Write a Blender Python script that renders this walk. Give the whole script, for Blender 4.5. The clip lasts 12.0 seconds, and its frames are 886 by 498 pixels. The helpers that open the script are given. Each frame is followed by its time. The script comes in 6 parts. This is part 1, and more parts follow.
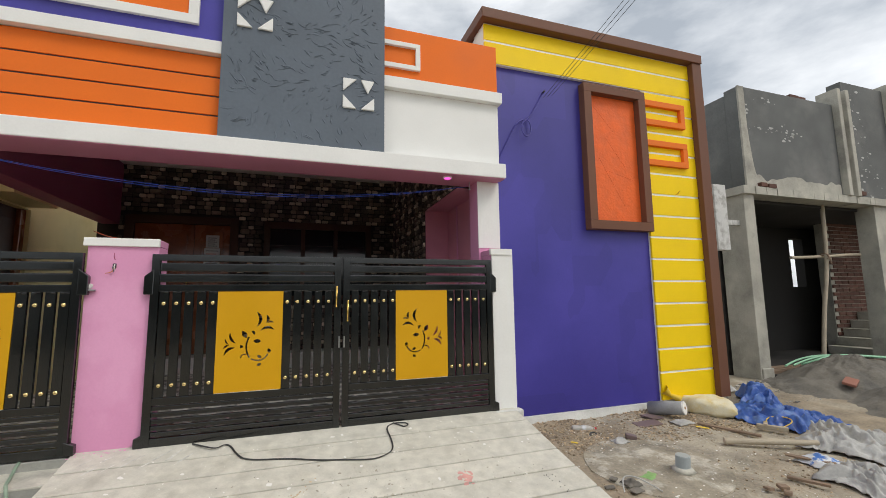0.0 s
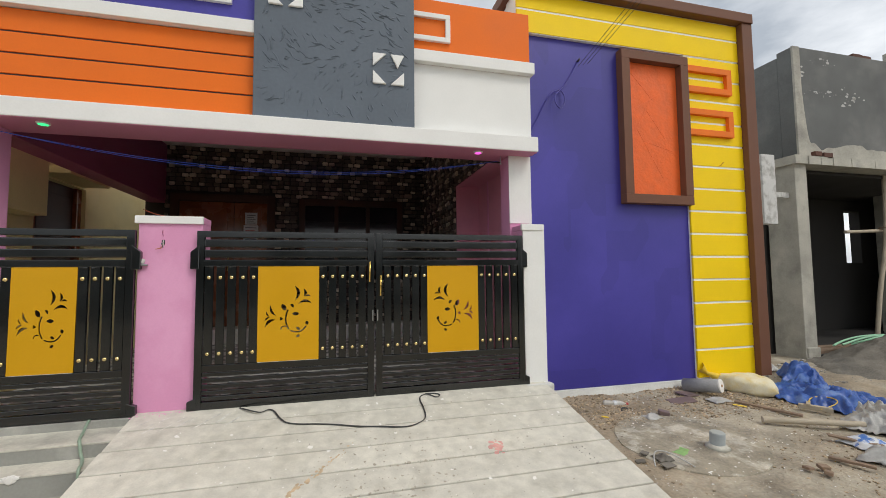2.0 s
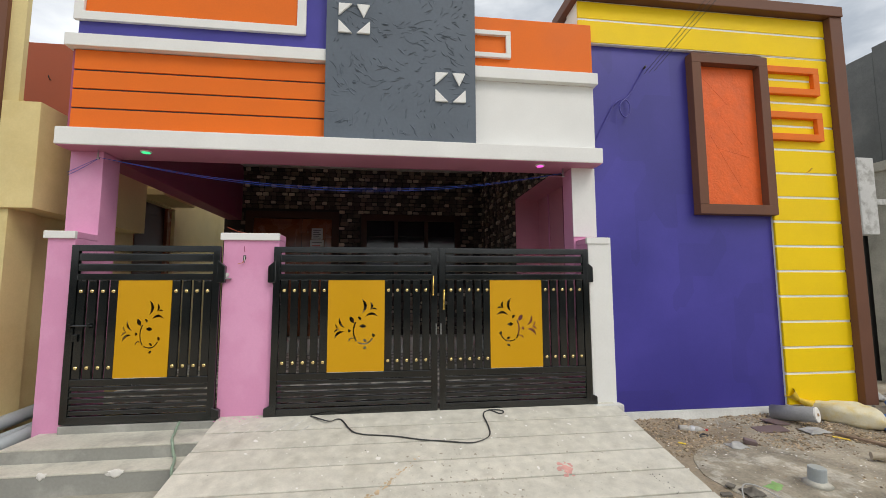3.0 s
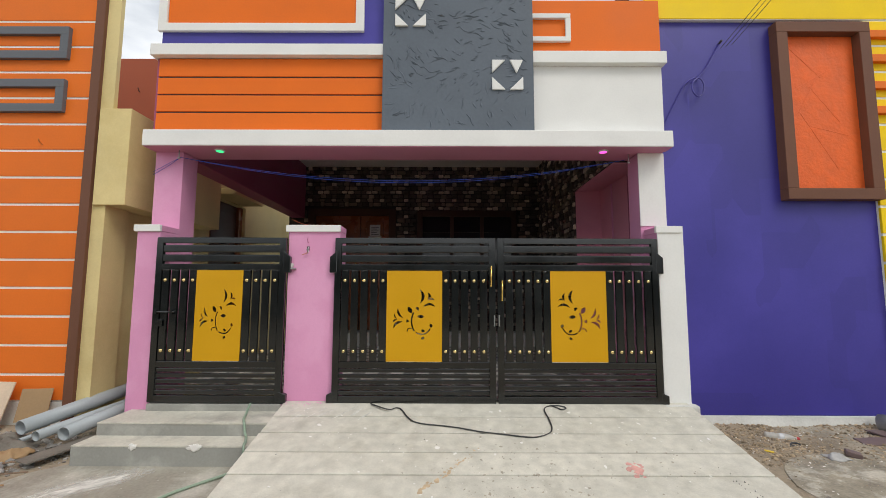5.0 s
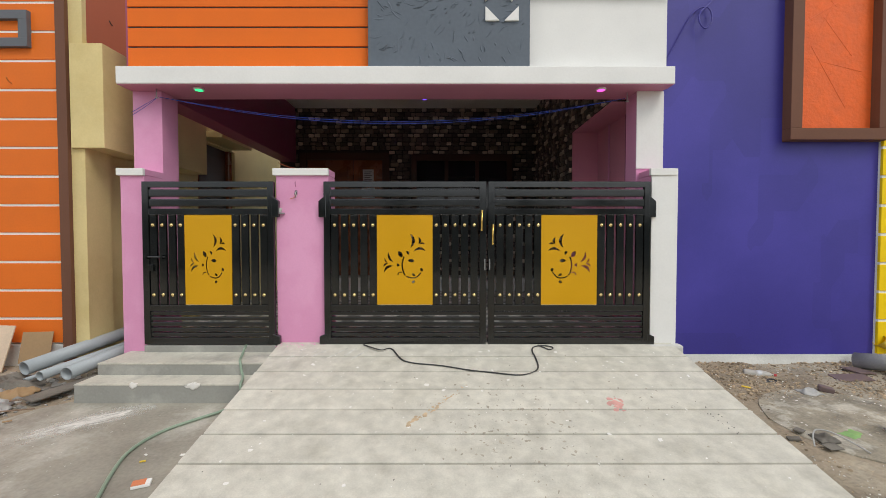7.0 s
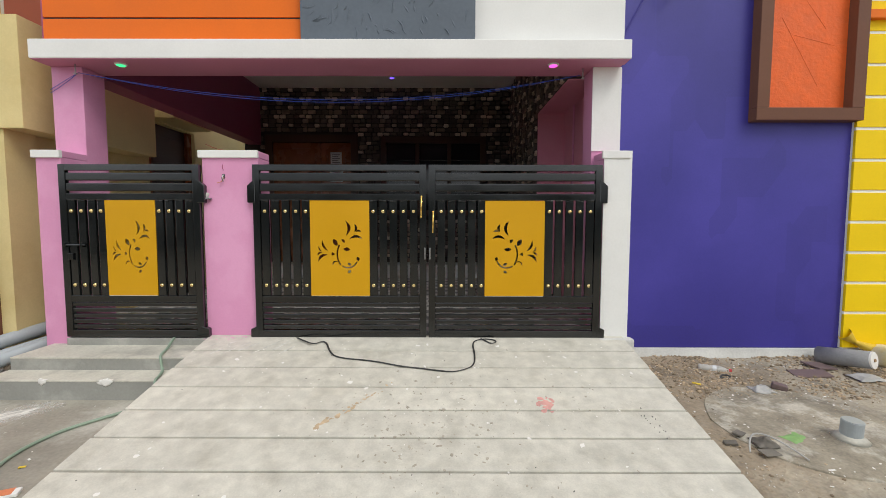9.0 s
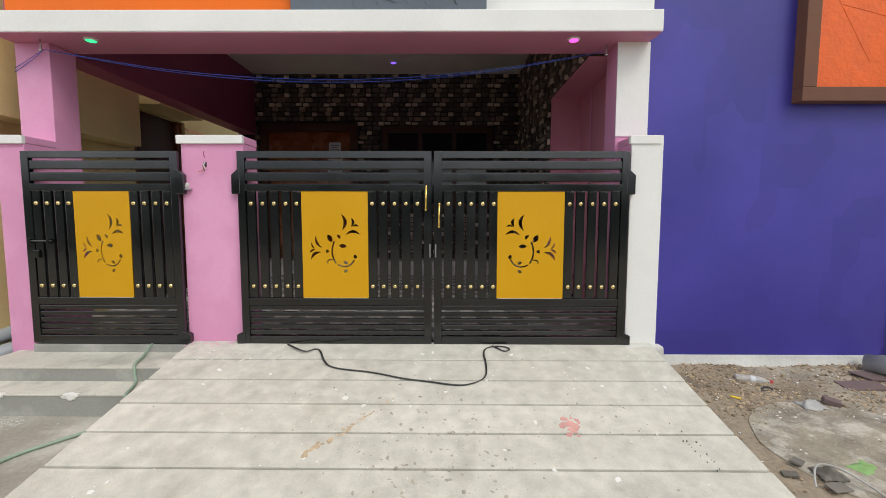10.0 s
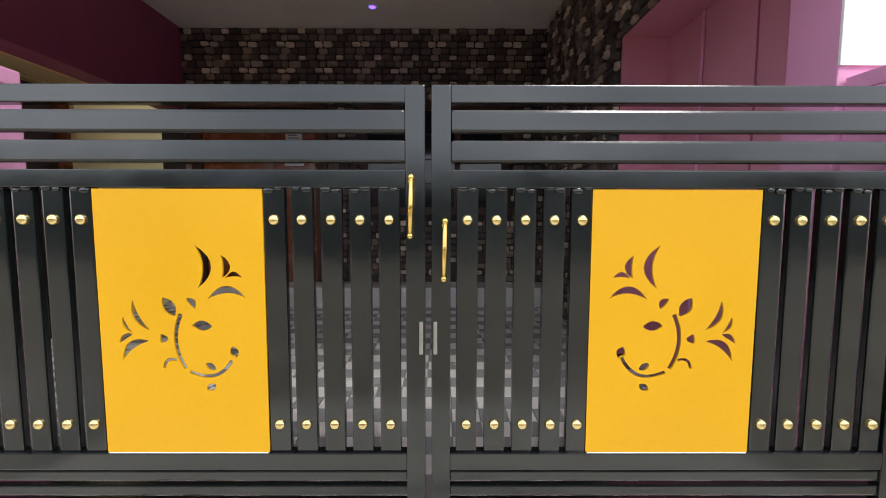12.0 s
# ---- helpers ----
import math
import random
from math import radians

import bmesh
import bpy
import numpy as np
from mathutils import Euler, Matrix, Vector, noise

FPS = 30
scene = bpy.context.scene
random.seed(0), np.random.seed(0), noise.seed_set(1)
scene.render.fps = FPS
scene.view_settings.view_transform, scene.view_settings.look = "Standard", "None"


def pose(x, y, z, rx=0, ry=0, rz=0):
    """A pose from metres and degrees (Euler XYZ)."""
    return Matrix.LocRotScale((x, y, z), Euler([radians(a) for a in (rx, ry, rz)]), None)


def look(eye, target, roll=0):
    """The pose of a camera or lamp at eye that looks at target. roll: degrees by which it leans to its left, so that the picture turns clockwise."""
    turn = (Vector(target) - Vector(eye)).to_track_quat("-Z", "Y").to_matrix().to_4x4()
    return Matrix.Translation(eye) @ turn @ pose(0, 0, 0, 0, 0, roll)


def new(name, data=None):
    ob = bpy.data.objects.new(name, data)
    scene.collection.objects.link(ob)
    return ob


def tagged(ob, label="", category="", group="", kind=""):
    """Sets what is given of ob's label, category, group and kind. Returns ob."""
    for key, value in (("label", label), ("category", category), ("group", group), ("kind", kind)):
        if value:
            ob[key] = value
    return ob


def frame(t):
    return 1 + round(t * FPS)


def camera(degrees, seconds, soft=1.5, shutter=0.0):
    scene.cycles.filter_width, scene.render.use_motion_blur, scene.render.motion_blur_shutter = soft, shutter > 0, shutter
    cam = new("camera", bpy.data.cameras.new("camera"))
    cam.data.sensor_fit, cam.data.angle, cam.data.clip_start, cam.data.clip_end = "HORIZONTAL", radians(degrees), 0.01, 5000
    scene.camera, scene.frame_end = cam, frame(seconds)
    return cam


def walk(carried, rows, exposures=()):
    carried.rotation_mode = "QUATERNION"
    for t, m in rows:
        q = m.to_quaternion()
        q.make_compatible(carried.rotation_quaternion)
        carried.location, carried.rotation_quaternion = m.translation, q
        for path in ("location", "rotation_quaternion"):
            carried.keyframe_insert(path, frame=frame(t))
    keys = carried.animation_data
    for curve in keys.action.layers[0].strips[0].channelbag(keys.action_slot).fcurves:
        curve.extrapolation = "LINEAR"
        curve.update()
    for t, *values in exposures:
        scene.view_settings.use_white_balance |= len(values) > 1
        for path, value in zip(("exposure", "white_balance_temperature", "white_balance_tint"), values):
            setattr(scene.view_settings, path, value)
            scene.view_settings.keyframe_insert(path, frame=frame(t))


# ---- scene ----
cam = camera(92.9, 12.0, soft=0.8)
PATH = [
    (0, (0.067, -0.156, 1.131), (0.704, 1.725, 1.371), -0.8),
    (0.5, (0.102, -0.158, 1.112), (0.746, 1.726, 1.299), -0.8),
    (1, (0.073, -0.149, 1.13), (0.715, 1.74, 1.262), -0.7),
    (1.5, (0.07, -0.161, 1.137), (0.663, 1.746, 1.248), -0.6),
    (2, (0.062, -0.175, 1.126), (0.56, 1.757, 1.254), -0.6),
    (2.5, (0.0, -0.174, 1.149), (0.387, 1.782, 1.296), -0.4),
    (3, (-0.029, -0.174, 1.141), (0.222, 1.801, 1.331), -0.2),
    (5, (-0.055, -0.11, 1.052), (-0.06, 1.881, 1.245), 0.2),
    (5.5, (-0.07, -0.088, 1.037), (-0.071, 1.909, 1.149), 0.2),
    (6, (-0.064, -0.076, 1.022), (-0.064, 1.924, 1.056), 0.1),
    (6.5, (-0.049, -0.073, 1.027), (-0.047, 1.927, 1.004), 0.0),
    (7, (0.022, -0.073, 1.031), (0.023, 1.926, 0.971), 0.0),
    (9, (0.563, 0.157, 1.057), (0.56, 2.153, 0.922), 0.1),
    (9.5, (0.593, 0.248, 1.029), (0.579, 2.244, 0.891), 0.1),
    (10, (0.525, 0.537, 1.047), (0.511, 2.531, 0.887), 0.1),
    (10.5, (0.511, 0.889, 1.027), (0.496, 2.883, 0.862), 0.2),
    (11, (0.491, 1.365, 1.059), (0.475, 3.359, 0.9), 0.2),
    (11.5, (0.426, 1.9, 1.088), (0.431, 3.893, 0.923), 0.2),
    (12, (0.465, 2.486, 1.149), (0.471, 4.48, 0.987), 0.1),
]
EXPOSURES = [(0, -0.06, 6700, 10), (5.5, -0.06, 6650, 10), (7, -0.03, 6600, 10), (9.5, 0.06, 6600, 10), (11, 0.2, 6400, 10), (11.5, 0.4, 6350, 10), (12, 0.8, 6300, 10)]
walk(cam, [(t, look(eye, target, roll)) for t, eye, target, roll in PATH], EXPOSURES)

# ---- sky and sun: a bright, cloudy midday ----
SUN_DIR = Vector((0.38, -0.52, 0.77)).normalized()
world = bpy.data.worlds.new("overcast_sky")
scene.world = world
world.use_nodes = True
wn, wl = world.node_tree.nodes, world.node_tree.links
wn.clear()
sky = wn.new("ShaderNodeTexSky")
sky.sky_type = "NISHITA"
sky.sun_disc = False
sky.sun_elevation = math.asin(SUN_DIR.z)
sky.sun_rotation = math.atan2(SUN_DIR.x, SUN_DIR.y)
sky.dust_density = 3.0
wco = wn.new("ShaderNodeTexCoord")
wmap = wn.new("ShaderNodeMapping")
wmap.inputs["Scale"].default_value = (1.0, 1.0, 2.6)
wl.new(wco.outputs["Generated"], wmap.inputs["Vector"])
cloud = wn.new("ShaderNodeTexNoise")
cloud.inputs["Scale"].default_value = 2.3
cloud.inputs["Detail"].default_value = 7.0
cloud.inputs["Roughness"].default_value = 0.55
wl.new(wmap.outputs["Vector"], cloud.inputs["Vector"])
ramp = wn.new("ShaderNodeValToRGB")
ramp.color_ramp.elements[0].position = 0.36
ramp.color_ramp.elements[0].color = (3.4, 3.8, 4.3, 1)
ramp.color_ramp.elements[1].position = 0.66
ramp.color_ramp.elements[1].color = (9.0, 9.3, 9.6, 1)
wl.new(cloud.outputs["Fac"], ramp.inputs["Fac"])
wmix = wn.new("ShaderNodeMix")
wmix.data_type = "RGBA"
wmix.inputs["Factor"].default_value = 0.86
wl.new(sky.outputs["Color"], wmix.inputs["A"])
wl.new(ramp.outputs["Color"], wmix.inputs["B"])
wbg = wn.new("ShaderNodeBackground")
wbg.inputs["Strength"].default_value = 0.148
wl.new(wmix.outputs["Result"], wbg.inputs["Color"])
wout = wn.new("ShaderNodeOutputWorld")
wl.new(wbg.outputs["Background"], wout.inputs["Surface"])

sun = new("sun", bpy.data.lights.new("sun", "SUN"))
sun.data.energy = 1.3
sun.data.angle = radians(22)
sun.data.color = (1.0, 0.96, 0.9)
sun.matrix_world = look(SUN_DIR * 30, (0, 0, 0))

# ---- materials ----


def material(name, color, rough=0.6, metal=0.0, vary=0.12, scale=6.0, fine=60.0, bump=0.15, depth=0.004, second=None, second_scale=1.6,
             second_at=(0.5, 0.62), coat=0.0, per_object=0.0, per_island=0.0, spec=0.5):
    """A surface with two scales of colour variation, fine relief and, if second is given, patches of a second colour."""
    if "emulsion" in name:
        spec = 0.25
    mat = bpy.data.materials.new(name)
    mat.use_nodes = True
    n, l = mat.node_tree.nodes, mat.node_tree.links
    b = n["Principled BSDF"]
    b.inputs["Roughness"].default_value = rough
    b.inputs["Metallic"].default_value = metal
    b.inputs["Coat Weight"].default_value = coat
    b.inputs["Specular IOR Level"].default_value = spec
    co = n.new("ShaderNodeTexCoord")
    geo = n.new("ShaderNodeNewGeometry")
    place = geo.outputs["Position"]
    big = n.new("ShaderNodeTexNoise")
    big.inputs["Scale"].default_value = scale * 0.35
    big.inputs["Detail"].default_value = 5
    small = n.new("ShaderNodeTexNoise")
    small.inputs["Scale"].default_value = fine
    small.inputs["Detail"].default_value = 4
    l.new(place, big.inputs["Vector"])
    l.new(place, small.inputs["Vector"])
    add = n.new("ShaderNodeMath")
    add.operation = "MULTIPLY_ADD"
    add.inputs[1].default_value = 0.45
    l.new(small.outputs["Fac"], add.inputs[0])
    l.new(big.outputs["Fac"], add.inputs[2])
    mr = n.new("ShaderNodeMapRange")
    mr.inputs["From Min"].default_value = 0.45
    mr.inputs["From Max"].default_value = 1.0
    mr.inputs["To Min"].default_value = 1 - vary
    mr.inputs["To Max"].default_value = 1 + vary
    l.new(add.outputs[0], mr.inputs["Value"])
    value = mr.outputs["Result"]
    if per_object or per_island:
        if per_object:
            src = n.new("ShaderNodeObjectInfo").outputs["Random"]
        else:
            src = geo.outputs["Random Per Island"]
        pr = n.new("ShaderNodeMapRange")
        pr.inputs["To Min"].default_value = 1 - (per_object or per_island)
        pr.inputs["To Max"].default_value = 1 + (per_object or per_island)
        l.new(src, pr.inputs["Value"])
        mul = n.new("ShaderNodeMath")
        mul.operation = "MULTIPLY"
        l.new(value, mul.inputs[0])
        l.new(pr.outputs["Result"], mul.inputs[1])
        value = mul.outputs[0]
    base = n.new("ShaderNodeRGB")
    base.outputs[0].default_value = (*color, 1)
    colour = base.outputs[0]
    if second:
        pat = n.new("ShaderNodeTexNoise")
        pat.inputs["Scale"].default_value = second_scale
        pat.inputs["Detail"].default_value = 6
        pat.inputs["Roughness"].default_value = 0.62
        l.new(place, pat.inputs["Vector"])
        sel = n.new("ShaderNodeMapRange")
        sel.inputs["From Min"].default_value = second_at[0]
        sel.inputs["From Max"].default_value = second_at[1]
        l.new(pat.outputs["Fac"], sel.inputs["Value"])
        mx = n.new("ShaderNodeMix")
        mx.data_type = "RGBA"
        l.new(sel.outputs["Result"], mx.inputs["Factor"])
        l.new(colour, mx.inputs["A"])
        mx.inputs["B"].default_value = (*second, 1)
        colour = mx.outputs["Result"]
    sc = n.new("ShaderNodeVectorMath")
    sc.operation = "SCALE"
    l.new(colour, sc.inputs[0])
    l.new(value, sc.inputs["Scale"])
    l.new(sc.outputs["Vector"], b.inputs["Base Color"])
    rr = n.new("ShaderNodeMapRange")
    rr.inputs["From Min"].default_value = 0.3
    rr.inputs["From Max"].default_value = 0.7
    rr.inputs["To Min"].default_value = max(0.03, rough - 0.08)
    rr.inputs["To Max"].default_value = min(1, rough + 0.08)
    l.new(big.outputs["Fac"], rr.inputs["Value"])
    l.new(rr.outputs["Result"], b.inputs["Roughness"])
    if bump:
        bp = n.new("ShaderNodeBump")
        bp.inputs["Strength"].default_value = bump
        bp.inputs["Distance"].default_value = depth
        l.new(add.outputs[0], bp.inputs["Height"])
        l.new(bp.outputs["Normal"], b.inputs["Normal"])
    return mat


def glowing(name, color, strength):
    mat = bpy.data.materials.new(name)
    mat.use_nodes = True
    b = mat.node_tree.nodes["Principled BSDF"]
    b.inputs["Base Color"].default_value = (*color, 1)
    b.inputs["Emission Color"].default_value = (*color, 1)
    b.inputs["Emission Strength"].default_value = strength
    return mat


def pane_glass(name, tint=(0.8, 0.85, 0.85), rough=0.02):
    mat = bpy.data.materials.new(name)
    mat.use_nodes = True
    b = mat.node_tree.nodes["Principled BSDF"]
    b.inputs["Base Color"].default_value = (*tint, 1)
    b.inputs["Roughness"].default_value = rough
    b.inputs["Transmission Weight"].default_value = 1.0
    b.inputs["IOR"].default_value = 1.45
    return mat


M_WHITE = material("white_emulsion", (0.83, 0.83, 0.80), 0.7, vary=0.05, bump=0.12)
M_ORANGE = material("orange_emulsion", (0.84, 0.172, 0.015), 0.6, vary=0.06, bump=0.12)
M_ORANGE_DEEP = material("orange_emulsion_neighbour", (0.80, 0.18, 0.02), 0.6, vary=0.07, bump=0.12)
M_PURPLE = material("violet_blue_satin_paint", (0.046, 0.038, 0.275), 0.45, vary=0.12, scale=2.2, bump=0.12, spec=0.5, second=(0.058, 0.047, 0.32), second_scale=0.8, second_at=(0.42, 0.62))


def roller_laps(mat, amount):
    """Faint rectangular laps, as a paint roller leaves them."""
    n, l = mat.node_tree.nodes, mat.node_tree.links
    b = n["Principled BSDF"]
    old = b.inputs["Base Color"].links[0].from_socket
    geo = n.new("ShaderNodeNewGeometry")
    sq = n.new("ShaderNodeMapping")
    sq.inputs["Scale"].default_value = (1.1, 1.1, 0.75)
    l.new(geo.outputs["Position"], sq.inputs["Vector"])
    cell = n.new("ShaderNodeTexVoronoi")
    cell.distance = "CHEBYCHEV"
    cell.inputs["Scale"].default_value = 1.5
    l.new(sq.outputs["Vector"], cell.inputs["Vector"])
    mr = n.new("ShaderNodeMapRange")
    mr.inputs["To Min"].default_value = 1 - amount
    mr.inputs["To Max"].default_value = 1 + amount
    l.new(cell.outputs["Color"], mr.inputs["Value"])
    sc = n.new("ShaderNodeVectorMath")
    sc.operation = "SCALE"
    l.new(old, sc.inputs[0])
    l.new(mr.outputs["Result"], sc.inputs["Scale"])
    l.new(sc.outputs["Vector"], b.inputs["Base Color"])


roller_laps(M_PURPLE, 0.10)
# the column pink darkened to mauve: soffit shade put into the colour
M_PINK_SHADED = material("shaded_pink_soffit", (0.58, 0.23, 0.33), 0.6, vary=0.06)
M_ROSE = material("rose_emulsion", (0.70, 0.30, 0.40), 0.6, vary=0.06, second=(0.66, 0.27, 0.37), second_scale=1.2)
M_GROOVE_DIRT = material("dirt_filled_joint", (0.10, 0.093, 0.08), 0.9, vary=0.25)
M_TREAD = material("dusty_tread_cement", (0.58, 0.56, 0.48), 0.85, vary=0.2, bump=0.25, second=(0.41, 0.395, 0.345), second_scale=3.5, second_at=(0.48, 0.66))
M_YELLOW = material("yellow_emulsion", (0.95, 0.655, 0.006), 0.55, vary=0.05, bump=0.12)
M_BROWN = material("brown_emulsion", (0.165, 0.075, 0.046), 0.55, vary=0.1, bump=0.12)
M_PINK = material("pink_emulsion", (0.74, 0.33, 0.53), 0.6, vary=0.06, scale=4, bump=0.12, second=(0.77, 0.37, 0.57), second_scale=1.4)
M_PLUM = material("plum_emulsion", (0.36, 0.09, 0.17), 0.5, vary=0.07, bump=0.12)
M_GREY = material("slate_grey_emulsion", (0.125, 0.15, 0.18), 0.55, vary=0.14, scale=5, fine=30, bump=0.35, depth=0.006)
M_GREY_TRIM = material("grey_trim_emulsion", (0.135, 0.145, 0.16), 0.55, vary=0.08)
M_BEIGE = material("beige_emulsion", (0.74, 0.61, 0.30), 0.65, vary=0.08, bump=0.15, second=(0.68, 0.545, 0.25), second_scale=0.8)
M_RUST = material("red_brown_emulsion", (0.34, 0.085, 0.04), 0.6, vary=0.08)
M_GROOVE = material("dark_groove_paint", (0.05, 0.045, 0.05), 0.6, vary=0.1)
M_GROOVE_WHITE = material("white_groove_paint", (0.86, 0.85, 0.78), 0.6, vary=0.1)
M_CEIL = material("ceiling_white", (0.86, 0.81, 0.76), 0.7, vary=0.05)
M_BLACK = material("black_gloss_enamel", (0.006, 0.0075, 0.0075), 0.15, vary=0.3, scale=9, fine=25, bump=0.2, depth=0.002, spec=0.85)
M_PANEL = material("mustard_enamel", (0.64, 0.335, 0.006), 0.4, vary=0.04, bump=0.05, spec=0.3)
M_STUD = material("pale_brass_plate", (0.84, 0.66, 0.30), 0.2, metal=1.0, vary=0.1, bump=0.05)
M_BRASS = material("brass", (0.82, 0.56, 0.16), 0.22, metal=1.0, vary=0.1, bump=0.05)
M_RAW = material("bare_steel", (0.5, 0.5, 0.5), 0.35, metal=1.0, vary=0.2)
M_RAMP = material("screeded_concrete", (0.61, 0.585, 0.505), 0.8, vary=0.17, scale=30, fine=110, bump=0.5, second=(0.50, 0.475, 0.40), second_scale=4.5, second_at=(0.5, 0.72), per_object=0.04)
M_STEP = material("step_cement", (0.315, 0.315, 0.285), 0.75, vary=0.14, bump=0.25, second=(0.40, 0.395, 0.36), second_scale=3)
M_APRON = material("wet_cement_apron", (0.305, 0.285, 0.235), 0.7, vary=0.3, scale=6, fine=45, bump=0.45, second=(0.50, 0.48, 0.42), second_scale=1.8, second_at=(0.48, 0.68))
M_SKIRT = material("rough_cement_plinth", (0.60, 0.595, 0.56), 0.85, vary=0.2, bump=0.5, depth=0.01)
M_SOIL = material("gravelly_soil", (0.295, 0.24, 0.17), 0.95, vary=0.45, scale=9, fine=38, bump=1.0, depth=0.03, second=(0.37, 0.33, 0.255), second_scale=1.0, second_at=(0.44, 0.6))
M_CEMENT = material("raw_cement_plaster", (0.125, 0.13, 0.127), 0.85, vary=0.25, scale=6, bump=0.4, second=(0.20, 0.20, 0.19), second_scale=1.1, second_at=(0.5, 0.75))
M_CEMENT_PALE = material("raw_concrete", (0.41, 0.395, 0.34), 0.85, vary=0.28, scale=9, bump=0.5, depth=0.012, second=(0.29, 0.28, 0.245), second_scale=2.5, second_at=(0.5, 0.7))
# near-black base colour stands in for the shade inside rooms
M_ROOM_SHADE = material("near_black_room_shade", (0.028, 0.026, 0.024), 0.9, vary=0.2)
M_BRICK = material("red_brick", (0.12, 0.056, 0.04), 0.9, vary=0.2, bump=0.5, per_object=0.25)
M_BRICK_STUFF = material("red_brick_rows", (0.12, 0.056, 0.04), 0.9, vary=0.2, bump=0.5, per_island=0.25)
M_JOINT = material("dark_cladding_joint", (0.035, 0.028, 0.026), 0.85, vary=0.2)
M_WOOD = material("polished_teak", (0.24, 0.07, 0.025), 0.25, vary=0.3, scale=12, bump=0.1, coat=0.3)
M_WOOD_DARK = material("dark_window_timber", (0.06, 0.022, 0.012), 0.55, vary=0.25)
M_GLASS = material("dark_window_glass", (0.02, 0.022, 0.025), 0.06, vary=0.05, bump=0.0)
M_TILE_L = material("pale_floor_tile", (0.80, 0.79, 0.76), 0.25, vary=0.08, bump=0.05)
M_TILE_D = material("dark_floor_tile", (0.32, 0.32, 0.32), 0.25, vary=0.1, bump=0.05)
M_PVC = material("grey_pvc", (0.37, 0.41, 0.425), 0.4, vary=0.08)

# ---- mesh helpers ----


def box(bm, x0, x1, y0, y1, z0, z1, bevel=0.0):
    made = bmesh.ops.create_cube(bm, size=1, matrix=Matrix.Translation(((x0 + x1) / 2, (y0 + y1) / 2, (z0 + z1) / 2)) @ Matrix.Diagonal((x1 - x0, y1 - y0, z1 - z0, 1)))
    if bevel:
        edges = {e for v in made["verts"] for e in v.link_edges}
        bmesh.ops.bevel(bm, geom=list(edges), offset=bevel, segments=2, affect="EDGES", profile=0.6)
    return made["verts"]


def rod(bm, a, b, r0, r1=None, sides=12, caps=True):
    a, b = Vector(a), Vector(b)
    d = b - a
    m = Matrix.Translation((a + b) / 2) @ d.to_track_quat("Z", "Y").to_matrix().to_4x4()
    return bmesh.ops.create_cone(bm, cap_ends=caps, segments=sides, radius1=r0, radius2=r0 if r1 is None else r1, depth=d.length, matrix=m)["verts"]


def mesh_of(name, bm, mat, smooth=False):
    me = bpy.data.meshes.new(name)
    if smooth:
        for f in bm.faces:
            f.smooth = True
    bm.to_mesh(me)
    bm.free()
    me.materials.append(mat)
    return me


def solid(name, bm, mat, label="", category="", kind="", group="", smooth=False):
    return tagged(new(name, mesh_of(name, bm, mat, smooth)), label, category, group, kind)


def part(name, bm, mat, parent, label="", smooth=False):
    ob = new(name, mesh_of(name, bm, mat, smooth))
    ob.parent = parent
    return tagged(ob, label)


def empty(name, label, category, at=(0, 0, 0), group=""):
    ob = new(name)
    ob.location = at
    ob.empty_display_size = 0.1
    return tagged(ob, label, category, group)


def piece(name, me, parent, at=(0, 0, 0)):
    ob = new(name, me)
    ob.parent = parent
    ob.location = at
    return ob


def slab_box(name, x0, x1, y0, y1, z0, z1, mat, label="", kind="structure", bevel=0.006, parent=None, category=""):
    bm = bmesh.new()
    box(bm, x0, x1, y0, y1, z0, z1, bevel)
    if parent:
        return part(name, bm, mat, parent, label)
    return solid(name, bm, mat, label, category, kind)


def tube_mesh(name, points, radius, mat, smooth=True, resolution=8, cyclic=False):
    """A round cable or hose along a smooth line through the points."""
    cu = bpy.data.curves.new(name, "CURVE")
    cu.dimensions = "3D"
    cu.bevel_depth = radius
    cu.bevel_resolution = 3
    cu.resolution_u = resolution
    cu.use_fill_caps = True
    sp = cu.splines.new("NURBS")
    sp.points.add(len(points) - 1)
    for p, c in zip(sp.points, points):
        p.co = (*c, 1)
    sp.use_endpoint_u = True
    sp.order_u = 3
    sp.use_cyclic_u = cyclic
    tmp = bpy.data.objects.new(name, cu)
    scene.collection.objects.link(tmp)
    me = bpy.data.meshes.new_from_object(tmp.evaluated_get(bpy.context.evaluated_depsgraph_get()))
    bpy.data.objects.remove(tmp)
    me.materials.clear()
    me.materials.append(mat)
    for poly in me.polygons:
        poly.use_smooth = True
    return me


def tube(name, points, radius, mat, label="", category="", parent=None, kind=""):
    ob = new(name, tube_mesh(name, points, radius, mat))
    if parent:
        ob.parent = parent
    return tagged(ob, label, category, "", kind)


# ---- ground ----
STREET = -0.38


def ground_height(x, y):
    """Falls gently from the plinths to the street."""
    t = min(1, max(0, (y - 1.2) / 2.9))
    z = STREET + t * 0.12
    if x > 2.0:
        z += 0.05 * t
        # trodden flat round the inspection cover
        rough = min(1, max(0, (math.hypot(x - 2.95, y - 2.84) - 0.5) / 0.35))
        z += rough * (0.018 * noise.noise((x * 1.7, y * 1.7, 0)) + 0.014 * noise.noise((x * 5, y * 5, 3)) + 0.006 * noise.noise((x * 13, y * 13, 5)))
        if x > 4.8:
            z += 0.05 * min(1, (x - 4.8) / 2) * t
    return z


